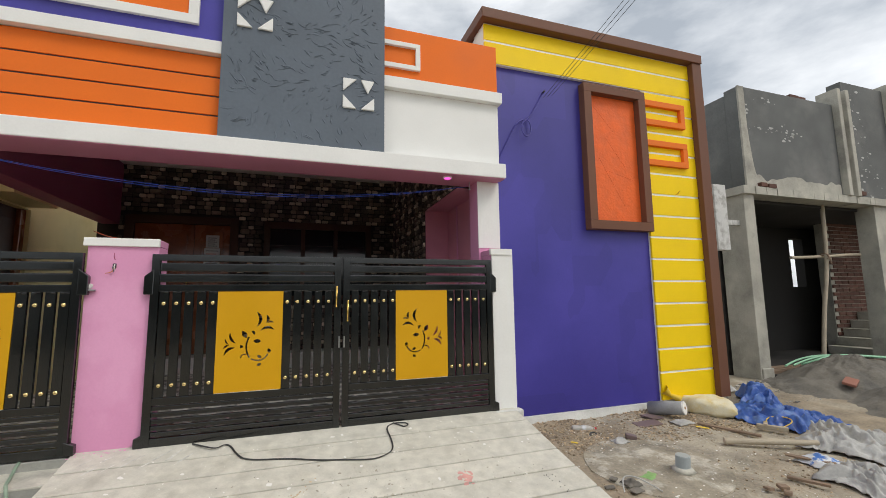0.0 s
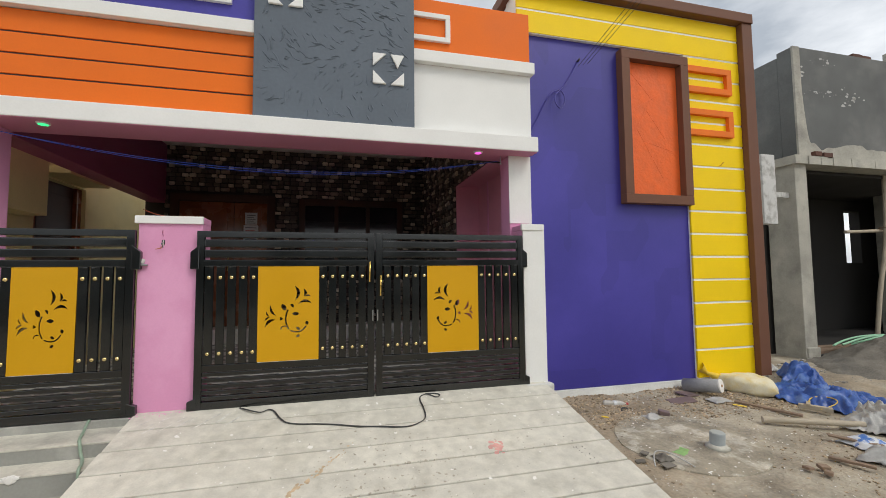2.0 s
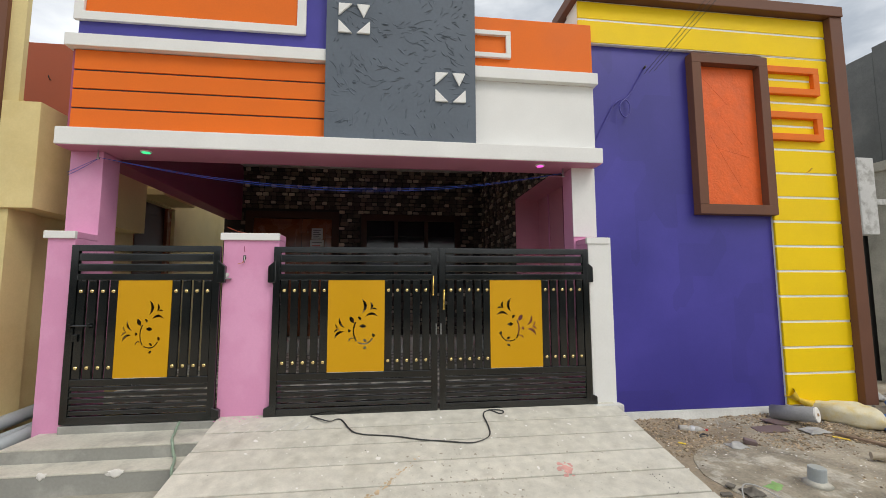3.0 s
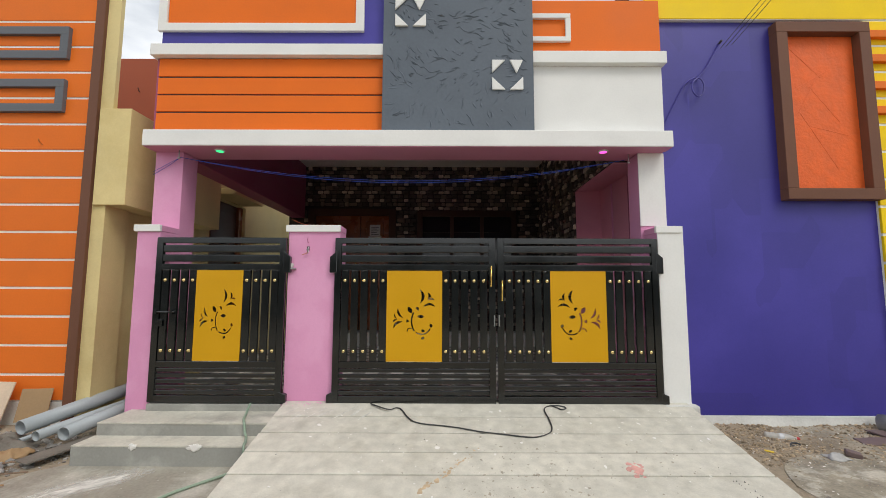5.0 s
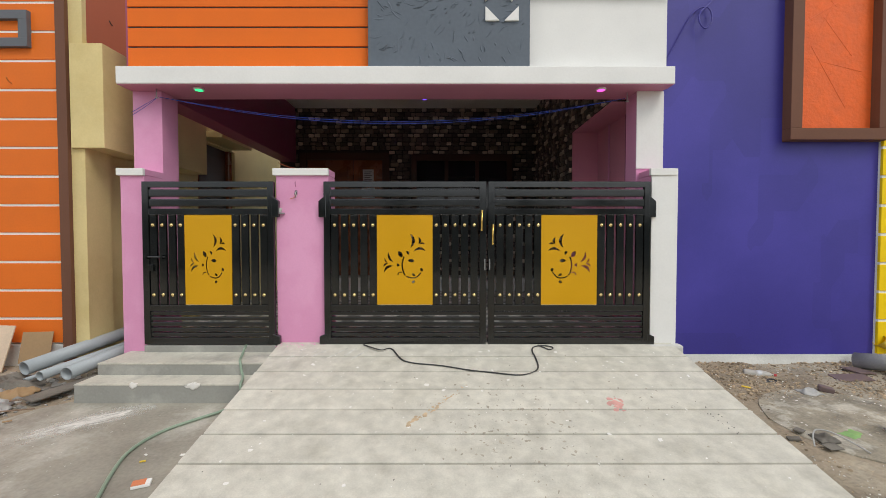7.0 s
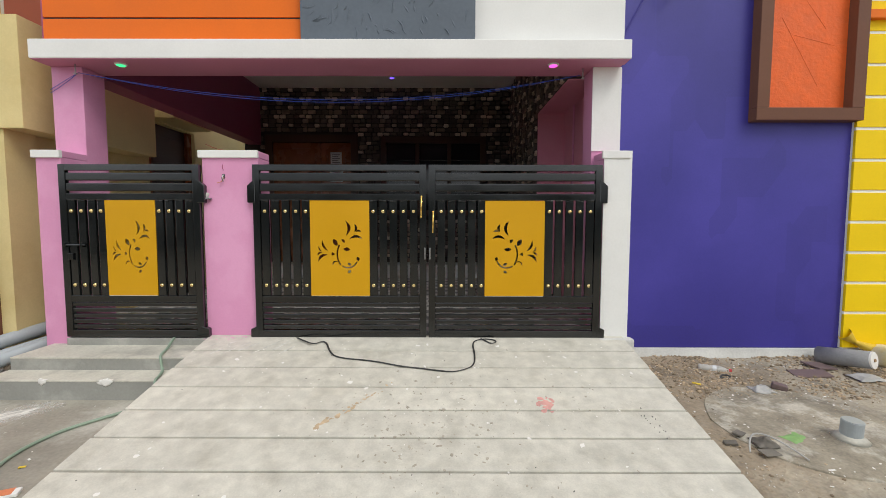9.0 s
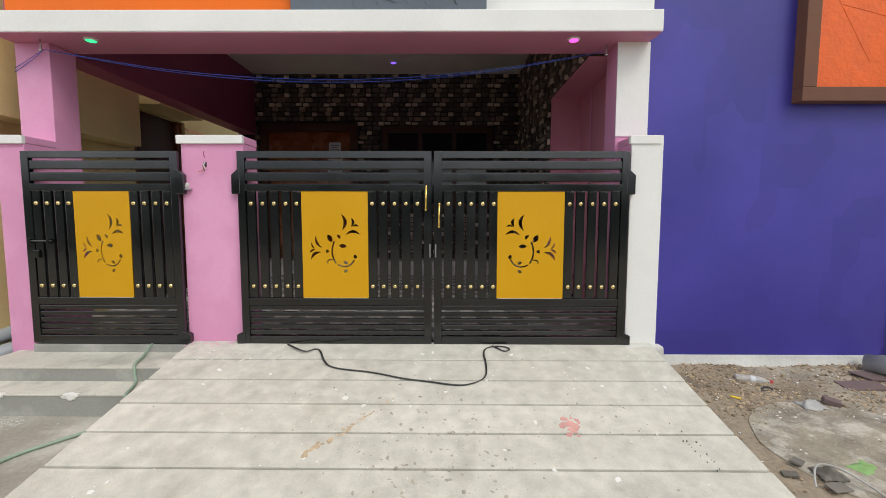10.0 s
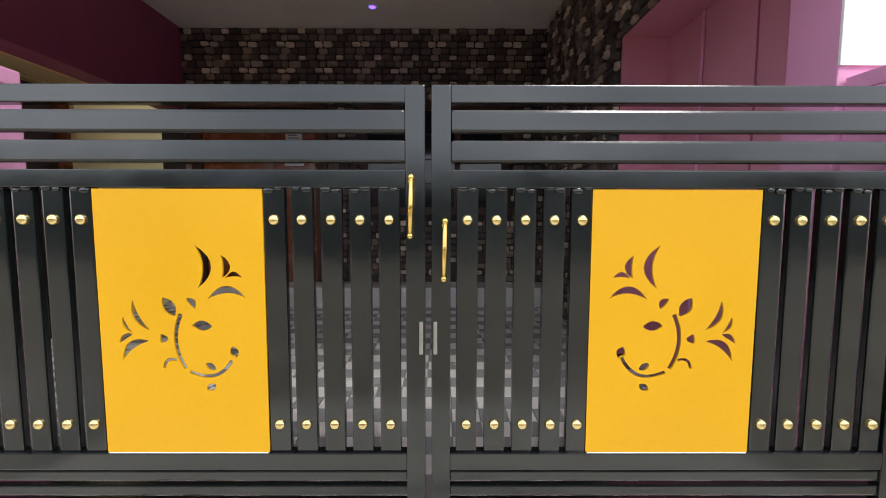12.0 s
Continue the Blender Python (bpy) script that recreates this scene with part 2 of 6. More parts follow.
def build_ground():
    bm = bmesh.new()
    xs = [-400, -60, -20, -9] + [-6 + 0.25 * i for i in range(32)] + [2.0 + 0.05 * i for i in range(161)] + [10.6, 12, 14, 20, 60, 400]
    ys = [-400, -60, -15, -5] + [-2 + 0.4 * i for i in range(8)] + [1.2 + 0.05 * i for i in range(81)] + [6, 8, 10, 14, 30, 80, 400]
    rows = [[bm.verts.new((x, y, ground_height(x, y))) for x in xs] for y in ys]
    for r0, r1 in zip(rows, rows[1:]):
        for i in range(len(xs) - 1):
            bm.faces.new((r0[i], r0[i + 1], r1[i + 1], r1[i]))
    solid("ground", bm, M_SOIL, "gravelly brown and grey soil of a street under construction", "ground", "structure", smooth=True)


build_ground()

RAMP_TOP, RAMP_FALL = 0.04, 0.2


def ramp_z(y):
    return RAMP_TOP - RAMP_FALL * (3.72 - y)


def build_ramp():
    ramp_ob = empty("driveway", "pale grooved concrete driveway ramp sloping to the street", "driveway", (0, 0, 0))
    ramp_ob["kind"] = "structure"
    bm = bmesh.new()
    y1, y0 = 3.80, 1.55
    a = [bm.verts.new(c) for c in ((-1.475, y0, ramp_z(y0) - 0.02), (2.115, y0, ramp_z(y0) - 0.02), (2.115, y1, ramp_z(y1) - 0.02), (-1.475, y1, ramp_z(y1) - 0.02))]
    b = [bm.verts.new((v.co.x, v.co.y, -0.6)) for v in a]
    bm.faces.new(a)
    for i in range(4):
        bm.faces.new((a[i], b[i], b[(i + 1) % 4], a[(i + 1) % 4]))
    bmesh.ops.recalc_face_normals(bm, faces=bm.faces)
    part("ramp_body", bm, M_GROOVE_DIRT, ramp_ob)
    edges = [3.80] + [3.52 - 0.25 * k for k in range(9)]
    for k, (ya, yb) in enumerate(zip(edges, edges[1:])):
        bm = bmesh.new()
        lo, hi = yb + 0.0075, ya - 0.0075
        jl, jr = 0.003 * math.sin(k * 2.1), 0.004 * math.sin(k * 1.3 + 1)
        top = [bm.verts.new(c) for c in ((-1.48 + jl, lo, ramp_z(lo)), (2.12 + jr, lo, ramp_z(lo)), (2.12 + jr, hi, ramp_z(hi)), (-1.48 + jl, hi, ramp_z(hi)))]
        low = [bm.verts.new((v.co.x, v.co.y, v.co.z - 0.06)) for v in top]
        bm.faces.new(top)
        bm.faces.new(low[::-1])
        for i in range(4):
            bm.faces.new((top[i], low[i], low[(i + 1) % 4], top[(i + 1) % 4]))
        bmesh.ops.bevel(bm, geom=bm.edges[:], offset=0.004, segments=1, affect="EDGES")
        part("concrete_strip", bm, M_RAMP, ramp_ob)


build_ramp()


def build_steps():
    steps = empty("entrance_steps", "two low grey cement steps below the small gate", "steps", (-2.1, 3.4, -0.25))
    steps["kind"] = "structure"
    for z0, z1, y0, y1, x0, x1 in ((-0.6, -0.03, 3.41, 3.80, -2.86, -1.478), (-0.6, -0.13, 3.19, 3.415, -2.87, -1.482)):
        bm = bmesh.new()
        box(bm, x0 + 2.1, x1 + 2.1, y0 - 3.4, y1 - 3.4, z0 + 0.25, z1 + 0.25, 0.008)
        body = part("step", bm, M_STEP, steps)
        bm = bmesh.new()
        box(bm, x0 + 2.1 + 0.004, x1 + 2.1, y0 - 3.4 - 0.003, y1 - 3.4 - 0.004, z1 + 0.25 - 0.008, z1 + 0.25 + 0.004, 0.003)
        part("tread", bm, M_TREAD, body, "dusty pale tread")
    bm = bmesh.new()
    box(bm, -2.70, -1.5, 3.74, 3.86, -0.1, 0.035, 0.005)
    solid("gate_sill", bm, M_STEP, "low cement sill under the small gate", "sill", "structure")
    bm = bmesh.new()
    outline = [(-1.476, 1.21), (-1.476, 3.22), (-2.9, 3.22), (-3.05, 3.1), (-3.25, 2.7), (-3.5, 2.2), (-4.3, 1.3), (-4.4, 1.21)]
    top = [bm.verts.new((x, y, ground_height(x, y) + 0.022)) for x, y in outline]
    low = [bm.verts.new((v.co.x, v.co.y, v.co.z - 0.1)) for v in top]
    f = bm.faces.new(top)
    for i in range(len(top)):
        bm.faces.new((top[i], low[i], low[(i + 1) % len(top)], top[(i + 1) % len(top)]))
    bmesh.ops.recalc_face_normals(bm, faces=bm.faces)
    solid("cement_apron", bm, M_APRON, "damp smoothed cement apron before the steps", "pavement", "structure")


build_steps()

# ---- main house: shell ----
WALL_Y = 4.0
BEAM_Z = 2.425
SOFFIT_Z = 2.44
CEIL_Z = 3.40
BACK_Y = 7.80


def striped_wall(name, x0, x1, y0, y1, z_edges, mat, groove_mat, label, gap=0.014, proud=0.012):
    """A wall whose face is laid in bands with recessed grooves between them."""
    bm = bmesh.new()
    box(bm, x0 + 0.003, x1 - 0.003, y0 + proud, y1, z_edges[0] + 0.003, z_edges[-1] - 0.003)
    wall = solid(name, bm, groove_mat, label, "wall", "structure")
    for a, b in zip(z_edges, z_edges[1:]):
        bm = bmesh.new()
        box(bm, x0, x1, y0, y0 + proud + 0.02, a + gap / 2, b - gap / 2, 0.003)
        part("band", bm, mat, wall)
    return wall


def rectangle_trim(name, x0, x1, z0, z1, y0, y1, w, mat, label, sides="lrtb"):
    """A raised rectangular plaster frame."""
    bm = bmesh.new()
    outer = [(x0, z0), (x1, z0), (x1, z1), (x0, z1)]
    if "t" in sides:
        box(bm, x0, x1, y0, y1, z1 - w, z1, 0.004)
    if "b" in sides:
        box(bm, x0, x1, y0, y1, z0, z0 + w, 0.004)
    if "l" in sides:
        box(bm, x0, x0 + w, y0 + 0.001, y1, z0 + w, z1 - w, 0.0)
    if "r" in sides:
        box(bm, x1 - w, x1, y0 + 0.001, y1, z0 + w, z1 - w, 0.0)
    return solid(name, bm, mat, label, "trim", "structure")


def build_front():
    slab_box("canopy_soffit", -2.99, 2.16, 3.868, 4.0, SOFFIT_Z - 0.004, 2.4415, M_PINK_SHADED, "pink underside of the canopy edge, coloured mauve for shade", bevel=0)
    slab_box("canopy_fascia", -3.0, 2.17, 3.86, 4.0, 2.442, 2.603, M_WHITE, "white painted canopy edge over the gateway", bevel=0.008)
    slab_box("front_beam", -3.0, 2.155, 4.001, 4.31, SOFFIT_Z, 2.47, M_PINK_SHADED, "pink soffit under the canopy, coloured mauve for shade", bevel=0.004)
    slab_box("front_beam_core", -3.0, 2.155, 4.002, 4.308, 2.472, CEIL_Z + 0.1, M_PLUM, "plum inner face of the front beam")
    striped_wall("wall_front_striped", -2.97, -0.672, 3.985, 4.2, [2.607, 2.83, 3.015, 3.20, 3.405], M_ORANGE, M_GROOVE, "orange rendered wall with dark horizontal grooves", gap=0.016)
    slab_box("ledge_left", -3.03, -0.674, 3.92, 4.1, 3.405, 3.525, M_WHITE, "white moulded ledge", bevel=0.006)
    slab_box("wall_front_violet", -2.97, -0.675, 4.0, 4.2, 3.527, 4.62, M_PURPLE, "violet blue parapet wall")
    rectangle_trim("trim_violet_frame", -3.0, -0.885, 3.69, 4.55, 3.965, 4.003, 0.085, M_WHITE, "white raised plaster frame on the violet wall")
    slab_box("trim_orange_inset", -2.91, -0.975, 3.985, 4.003, 3.778, 4.462, M_ORANGE, "orange inset field inside the white frame")
    slab_box("wall_front_white", 0.835, 2.16, 4.0, 4.2, 2.607, 3.335, M_WHITE, "white rendered wall above the canopy")
    slab_box("ledge_right", 0.834, 2.185, 3.93, 4.1, 3.335, 3.46, M_WHITE, "white moulded ledge", bevel=0.006)
    slab_box("wall_front_orange", 0.835, 2.16, 4.0, 4.2, 3.462, 4.05, M_ORANGE, "orange parapet wall")
    rectangle_trim("trim_small_frame", 0.836, 1.235, 3.585, 3.885, 3.965, 4.003, 0.05, M_WHITE, "white raised plaster rectangle", "rtb")


build_front()


def build_grey_panel():
    """The tall slate grey panel with trowel strokes and white triangles."""
    bm = bmesh.new()
    box(bm, -0.674, 0.832, 3.9, 4.19, 2.607, 4.72, 0.004)
    panel = solid("wall_grey_panel", bm, M_GREY, "slate grey textured plaster panel with trowel strokes", "wall", "structure")
    rng = random.Random(4)
    bm = bmesh.new()
    for i in range(400):
        x, z = rng.uniform(-0.61, 0.77), rng.uniform(2.67, 4.65)
        a = math.sin(x * 2.3 + 1) * 1.2 + math.sin(z * 3.1) * 1.3 + rng.uniform(-0.6, 0.6)
        ln = 0.018 + 0.05 * rng.random() ** 1.6
        dx, dz = math.cos(a) * ln, math.sin(a) * ln
        nx, nz = -math.sin(a), math.cos(a)
        w = rng.uniform(0.004, 0.009)
        bend = rng.uniform(-0.35, 0.35) * ln
        h = rng.uniform(0.004, 0.010)
        ridge, sides = [], []
        for k in range(5):
            u = k / 4 * 2 - 1
            c = bend * (1 - u * u)
            taper = 1 - 0.75 * abs(u)
            px, pz = x + dx * u + nx * c, z + dz * u + nz * c
            ridge.append(bm.verts.new((px, 3.9 - h * taper, pz)))
            sides.append((bm.verts.new((px + nx * w * taper, 3.9005, pz + nz * w * taper)), bm.verts.new((px - nx * w * taper * 2, 3.9005, pz - nz * w * taper * 2))))
        for k in range(4):
            bm.faces.new((ridge[k], ridge[k + 1], sides[k + 1][0], sides[k][0]))
            bm.faces.new((ridge[k + 1], ridge[k], sides[k][1], sides[k + 1][1]))
    bmesh.ops.recalc_face_normals(bm, faces=bm.faces)
    strokes = part("trowel_strokes", bm, M_GREY, panel)
    strokes["kind"] = "stuff"
    s = 0.155
    for cx, cz in ((0.57, 3.18), (-0.40, 3.845)):
        for sx in (-1, 1):
            for sz in (-1, 1):
                bm = bmesh.new()
                ox, oz = cx + sx * s, cz + sz * s
                # each corner triangle keeps a gap to its neighbours
                if sx < 0:
                    pts = [(ox, oz), (ox + 0.135, oz), (ox, oz - sz * 0.135)]
                elif sz > 0:
                    pts = [(ox, oz), (ox - 0.135, oz), (ox - 0.065, oz - 0.14)]
                else:
                    pts = [(ox, oz), (ox - 0.135, oz), (ox, oz + 0.135)]
                f = [bm.verts.new((x, 3.878, z)) for x, z in pts]
                b = [bm.verts.new((x, 3.902, z)) for x, z in pts]
                bm.faces.new(f)
                bm.faces.new(b[::-1])
                for i in range(3):
                    bm.faces.new((f[i], b[i], b[(i + 1) % 3], f[(i + 1) % 3]))
                bmesh.ops.recalc_face_normals(bm, faces=bm.faces)
                bmesh.ops.bevel(bm, geom=bm.edges[:], offset=0.005, segments=2, affect="EDGES")
                part("white_triangle", bm, M_WHITE, panel, "raised white plaster triangle")


build_grey_panel()


def build_pillars():
    # gate pillars with white caps
    def gate_pillar(name, x0, x1, y1, mat, label):
        bm = bmesh.new()
        box(bm, x0, x1, 3.785, y1, -0.3, 1.59, 0.006)
        p = solid(name, bm, mat, label, "pillar", "structure")
        bm = bmesh.new()
        box(bm, x0 - 0.025, x1 + 0.004, 3.765, 3.80, 1.585, 1.65, 0.006)
        part("cap_front", bm, M_WHITE, p, "white painted cap band")
        bm = bmesh.new()
        box(bm, x0 - 0.002, x1 + 0.002, 3.8, y1, 1.59, 1.648, 0.006)
        part("cap", bm, M_PINK, p)
        return p

    gate_pillar("gate_pillar_left", -2.92, -2.705, 4.058, M_PINK, "pink gate pillar with a white cap")
    gate_pillar("gate_pillar_middle", -1.5, -1.023, 4.02, M_PINK, "pink gate pillar with a white cap between the gates")
    p = gate_pillar("gate_pillar_right", 1.935, 2.14, 4.06, M_PINK, "white-faced gate pillar with a white cap")
    bm = bmesh.new()
    box(bm, 1.925, 2.142, 3.776, 3.79, -0.3, 1.587, 0.004)
    part("white_face", bm, M_WHITE, p, "white painted front")
    bm = bmesh.new()
    box(bm, 2.138, 2.165, 3.776, 4.06, -0.3, 1.65, 0.004)
    part("white_side", bm, M_WHITE, p, "white painted side")
    # columns that carry the canopy
    slab_box("column_left", -2.99, -2.708, 4.06, 4.31, -0.3, SOFFIT_Z, M_PINK, "pink painted canopy column", category="column")
    c = slab_box("column_right", 1.911, 2.17, 4.068, 4.309, -0.3, SOFFIT_Z, M_PINK, "canopy column, white in front and pink inside", category="column")
    slab_box("white_front", 1.909, 2.17, 4.058, 4.07, 1.692, SOFFIT_Z, M_WHITE, "white painted front of the column", parent=c, kind="", bevel=0.002)
    foot = slab_box("pillar_foot", 1.9, 2.2, 3.7, 3.8, -0.35, 0.045, M_SKIRT, "rough cement footing of the gate pillar", bevel=0.02)


build_pillars()


def build_porch():
    slab_box("ceiling", -2.75, 2.2, 4.31, 8.0, CEIL_Z, CEIL_Z + 0.12, M_CEIL, "plain pale porch ceiling")
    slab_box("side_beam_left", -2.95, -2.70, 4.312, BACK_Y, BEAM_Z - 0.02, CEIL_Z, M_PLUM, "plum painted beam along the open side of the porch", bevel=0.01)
    back = slab_box("wall_porch_back", -3.0, -2.63, BACK_Y, 8.05, -0.4, 3.6, M_JOINT, "porch back wall clad in dark split stone", bevel=0)
    for x0, x1, z0, z1 in ((-2.63, -0.97, 2.58, 3.6), (-0.97, -0.56, -0.4, 3.6), (-0.56, 1.31, 2.55, 3.6), (-0.56, 1.31, -0.4, 1.15), (1.31, 2.3, -0.4, 3.6), (-2.63, -0.97, -0.4, 0.3)):
        slab_box("wall_section", x0, x1, BACK_Y, 8.05, z0, z1, M_JOINT, parent=back, bevel=0)
    slab_box("wall_inner_room", -3.0, 2.3, 8.06, 8.2, -0.4, 3.6, M_ROOM_SHADE, "plain wall of the room behind the door and window")
    slab_box("wall_porch_end", 1.76, 2.3, 5.62, BACK_Y, -0.4, BEAM_Z, M_JOINT, "porch side wall clad in dark split stone")
    slab_box("side_beam_right", 1.76, 2.3, 4.312, BACK_Y, BEAM_Z, CEIL_Z, M_JOINT, "stone-clad beam over the porch niche")
    slab_box("wall_niche", 2.1, 2.3, 4.32, 5.62, -0.4, BEAM_Z, M_ROSE, "pink painted wall of the porch niche")
    slab_box("niche_soffit", 1.762, 2.1, 4.32, 5.62, BEAM_Z - 0.012, BEAM_Z, M_ROSE, "pink soffit of the niche")
    slab_box("niche_reveal", 1.758, 2.1, 5.60, 5.62, 0.1, BEAM_Z - 0.012, M_ROSE, "pink reveal of the niche", bevel=0.002)
    slab_box("floor_porch", -2.95, 2.1, 3.82, BACK_Y, -0.3, 0.06, M_STEP, "cement base of the porch floor")
    bm = {0: bmesh.new(), 1: bmesh.new()}
    t = 0.15
    for i in range(33):
        for j in range(26):
            x, y = -2.93 + i * t, 3.86 + j * t
            box(bm[(i + j) % 2], x + 0.003, x + t - 0.003, y + 0.003, y + t - 0.003, 0.055, 0.07)
    for k, mat, lab in ((0, M_TILE_L, "pale porch paving tiles"), (1, M_TILE_D, "dark porch paving tiles")):
        solid("floor_tiles", bm[k], mat, lab, "floor tiles", "stuff")
    slab_box("plinth_step", -2.7, 1.75, 7.35, BACK_Y, 0.07, 0.3, M_TILE_L, "tiled step before the house door", bevel=0.01)
    slab_box("roof", -2.95, 2.2, 4.2, 12, CEIL_Z + 0.12, CEIL_Z + 0.25, M_CEMENT_PALE, "flat concrete roof slab")
    slab_box("wall_house_side_east", 2.1, 2.3, BACK_Y, 12, -0.4, CEIL_Z, M_WHITE, "plain house side wall")


build_porch()
# out-of-view wall added so the glossy gates mirror a dark low band
slab_box("unseen_reflection_wall", -30, 30, -10.4, -10.1, -0.5, 2.75, M_CEMENT, "unseen plain grey wall across the street, added for the gate reflections")

# ---- right-hand part of the house front: violet wall, yellow frame ----


def build_right_front():
    slab_box("wall_violet", 2.172, 4.33, 4.08, 4.35, -0.14, 4.0, M_PURPLE, "large plain violet blue wall")
    slab_box("plinth_right", 2.16, 5.33, 4.05, 4.34, -0.45, -0.141, M_SKIRT, "rough cement plinth under the violet wall", bevel=0.02)
    # rough cement fillet where the plinth meets the soil
    bm = bmesh.new()
    grid = []
    for i in range(160):
        x = 2.17 + i * 0.0196
        lump = 0.5 + noise.noise((x * 6, 0, 2)) * 0.6 + noise.noise((x * 17, 0, 5)) * 0.4
        grid.append([bm.verts.new((x, 4.048 - 0.012 * k * (1 + 0.8 * lump) - 0.006 * noise.noise((x * 30, k, 1)), -0.146 - 0.012 * lump - 0.045 * k)) for k in range(5)])
    for p, q in zip(grid, grid[1:]):
        for k in range(4):
            bm.faces.new((p[k], p[k + 1], q[k + 1], q[k]))
    solid("plinth_fillet", bm, M_SKIRT, "ragged pale cement fillet along the violet wall", "plinth", "structure", smooth=True)
    edges = [-0.135] + [0.206 + 0.281 * k for k in range(14)]
    striped_wall("wall_yellow_column", 4.29, 5.155, 4.03, 4.33, edges, M_YELLOW, M_GROOVE_WHITE, "yellow rendered pier with white grooves", gap=0.026, proud=0.007)
    striped_wall("wall_yellow_band", 2.03, 5.155, 4.03, 4.33, [3.861, 4.14, 4.362], M_YELLOW, M_GROOVE_WHITE, "yellow rendered band with a white groove", gap=0.026, proud=0.007)
    slab_box("brown_upright", 5.155, 5.32, 3.95, 4.33, -0.14, 4.363, M_BROWN, "brown projecting edge of the yellow frame", bevel=0.008)
    slab_box("brown_coping", 1.965, 5.32, 3.93, 4.6, 4.365, 4.49, M_BROWN, "brown projecting coping over the yellow frame", bevel=0.008)
    slab_box("parapet_return", 2.04, 2.2, 4.335, 6.5, 3.4, 4.34, M_WHITE, "white plastered parapet return")
    slab_box("wall_east_side", 5.05, 5.25, 4.335, 9, -0.4, 4.3, M_WHITE, "plain side wall of the house")
    slab_box("wall_upper_fill", 2.3, 5.05, 8.8, 9, -0.4, 4.3, M_WHITE, "plain rear wall")
    # deep brown picture frame with an orange textured field
    fr = empty("wall_niche_frame", "deep brown plaster frame with an orange textured field", "wall ornament", (3.79, 4.08, 2.83))
    x0, x1, z0, z1, w = -0.448, 0.508, -0.875, 0.978, 0.11
    for nm, a in (("frame_top", (x0, x1, z1 - w, z1)), ("frame_bottom", (x0, x1, z0, z0 + w)), ("frame_side", (x0, x0 + w, z0 + w, z1 - w)), ("frame_side", (x1 - w, x1, z0 + w, z1 - w))):
        bm = bmesh.new()
        box(bm, a[0], a[1], -0.105, 0.005, a[2] + 0.0005, a[3] - 0.0005, 0.004)
        part(nm, bm, M_BROWN, fr)
    bm = bmesh.new()
    box(bm, x0 + w, x1 - w, -0.015, 0.005, z0 + w, z1 - w)
    part("field", bm, M_ORANGE_ROUGH, fr, "orange combed plaster field")
    lines = [((-0.30, 0.78), (0.04, 0.42)), ((0.04, 0.50), (-0.22, 0.02)), ((0.12, 0.5), (-0.3, 0.25)), ((-0.08, 0.32), (0.2, -0.05)), ((-0.2, 0.05), (0.15, -0.55)), ((-0.1, -0.1), (0.3, -0.2))]
    for a, b in lines:
        bm = bmesh.new()
        rod(bm, (a[0], -0.013, a[1]), (b[0], -0.013, b[1]), 0.0048, sides=8)
        part("score_line", bm, M_ORANGE_ROUGH, fr)
    for zc in (3.553, 3.005):
        rectangle_trim("trim_orange_hook", 4.299, 4.975, zc - 0.168, zc + 0.168, 3.98, 4.035, 0.075, M_ORANGE_DEEP, "raised orange plaster bracket on the yellow pier", "rtb")


M_ORANGE_ROUGH = material("orange_combed_plaster", (0.84, 0.14, 0.02), 0.6, vary=0.1, scale=20, fine=38, bump=0.9, depth=0.012)
build_right_front()

# ---- gates ----


def bent_leaf(a, b, bulge, width, n=9):
    """A leaf outline from tip a to tip b; bulge bends its spine sideways, width is its fullness."""
    a, b = Vector(a), Vector(b)
    d = b - a
    nrm = Vector((-d.y, d.x)).normalized()
    up, down = [], []
    for k in range(n):
        u = k / (n - 1)
        s = a + d * u + nrm * bulge * 4 * u * (1 - u)
        w = width / 2 * math.sin(math.pi * u) ** 0.8
        up.append(s + nrm * w)
        down.append(s - nrm * w)
    return up + down[-2:0:-1]


def stem(a, b, bulge, width, n=14):
    """A curved slot of even width."""
    a, b = Vector(a), Vector(b)
    d = b - a
    nrm = Vector((-d.y, d.x)).normalized()
    mid = [a + d * (k / (n - 1)) + nrm * bulge * 4 * (k / (n - 1)) * (1 - k / (n - 1)) for k in range(n)]
    up, down = [], []
    for k in range(n):
        t = (mid[min(k + 1, n - 1)] - mid[max(k - 1, 0)]).normalized()
        q = Vector((-t.y, t.x)) * width / 2
        up.append(mid[k] + q)
        down.append(mid[k] - q)
    return up + down[::-1]


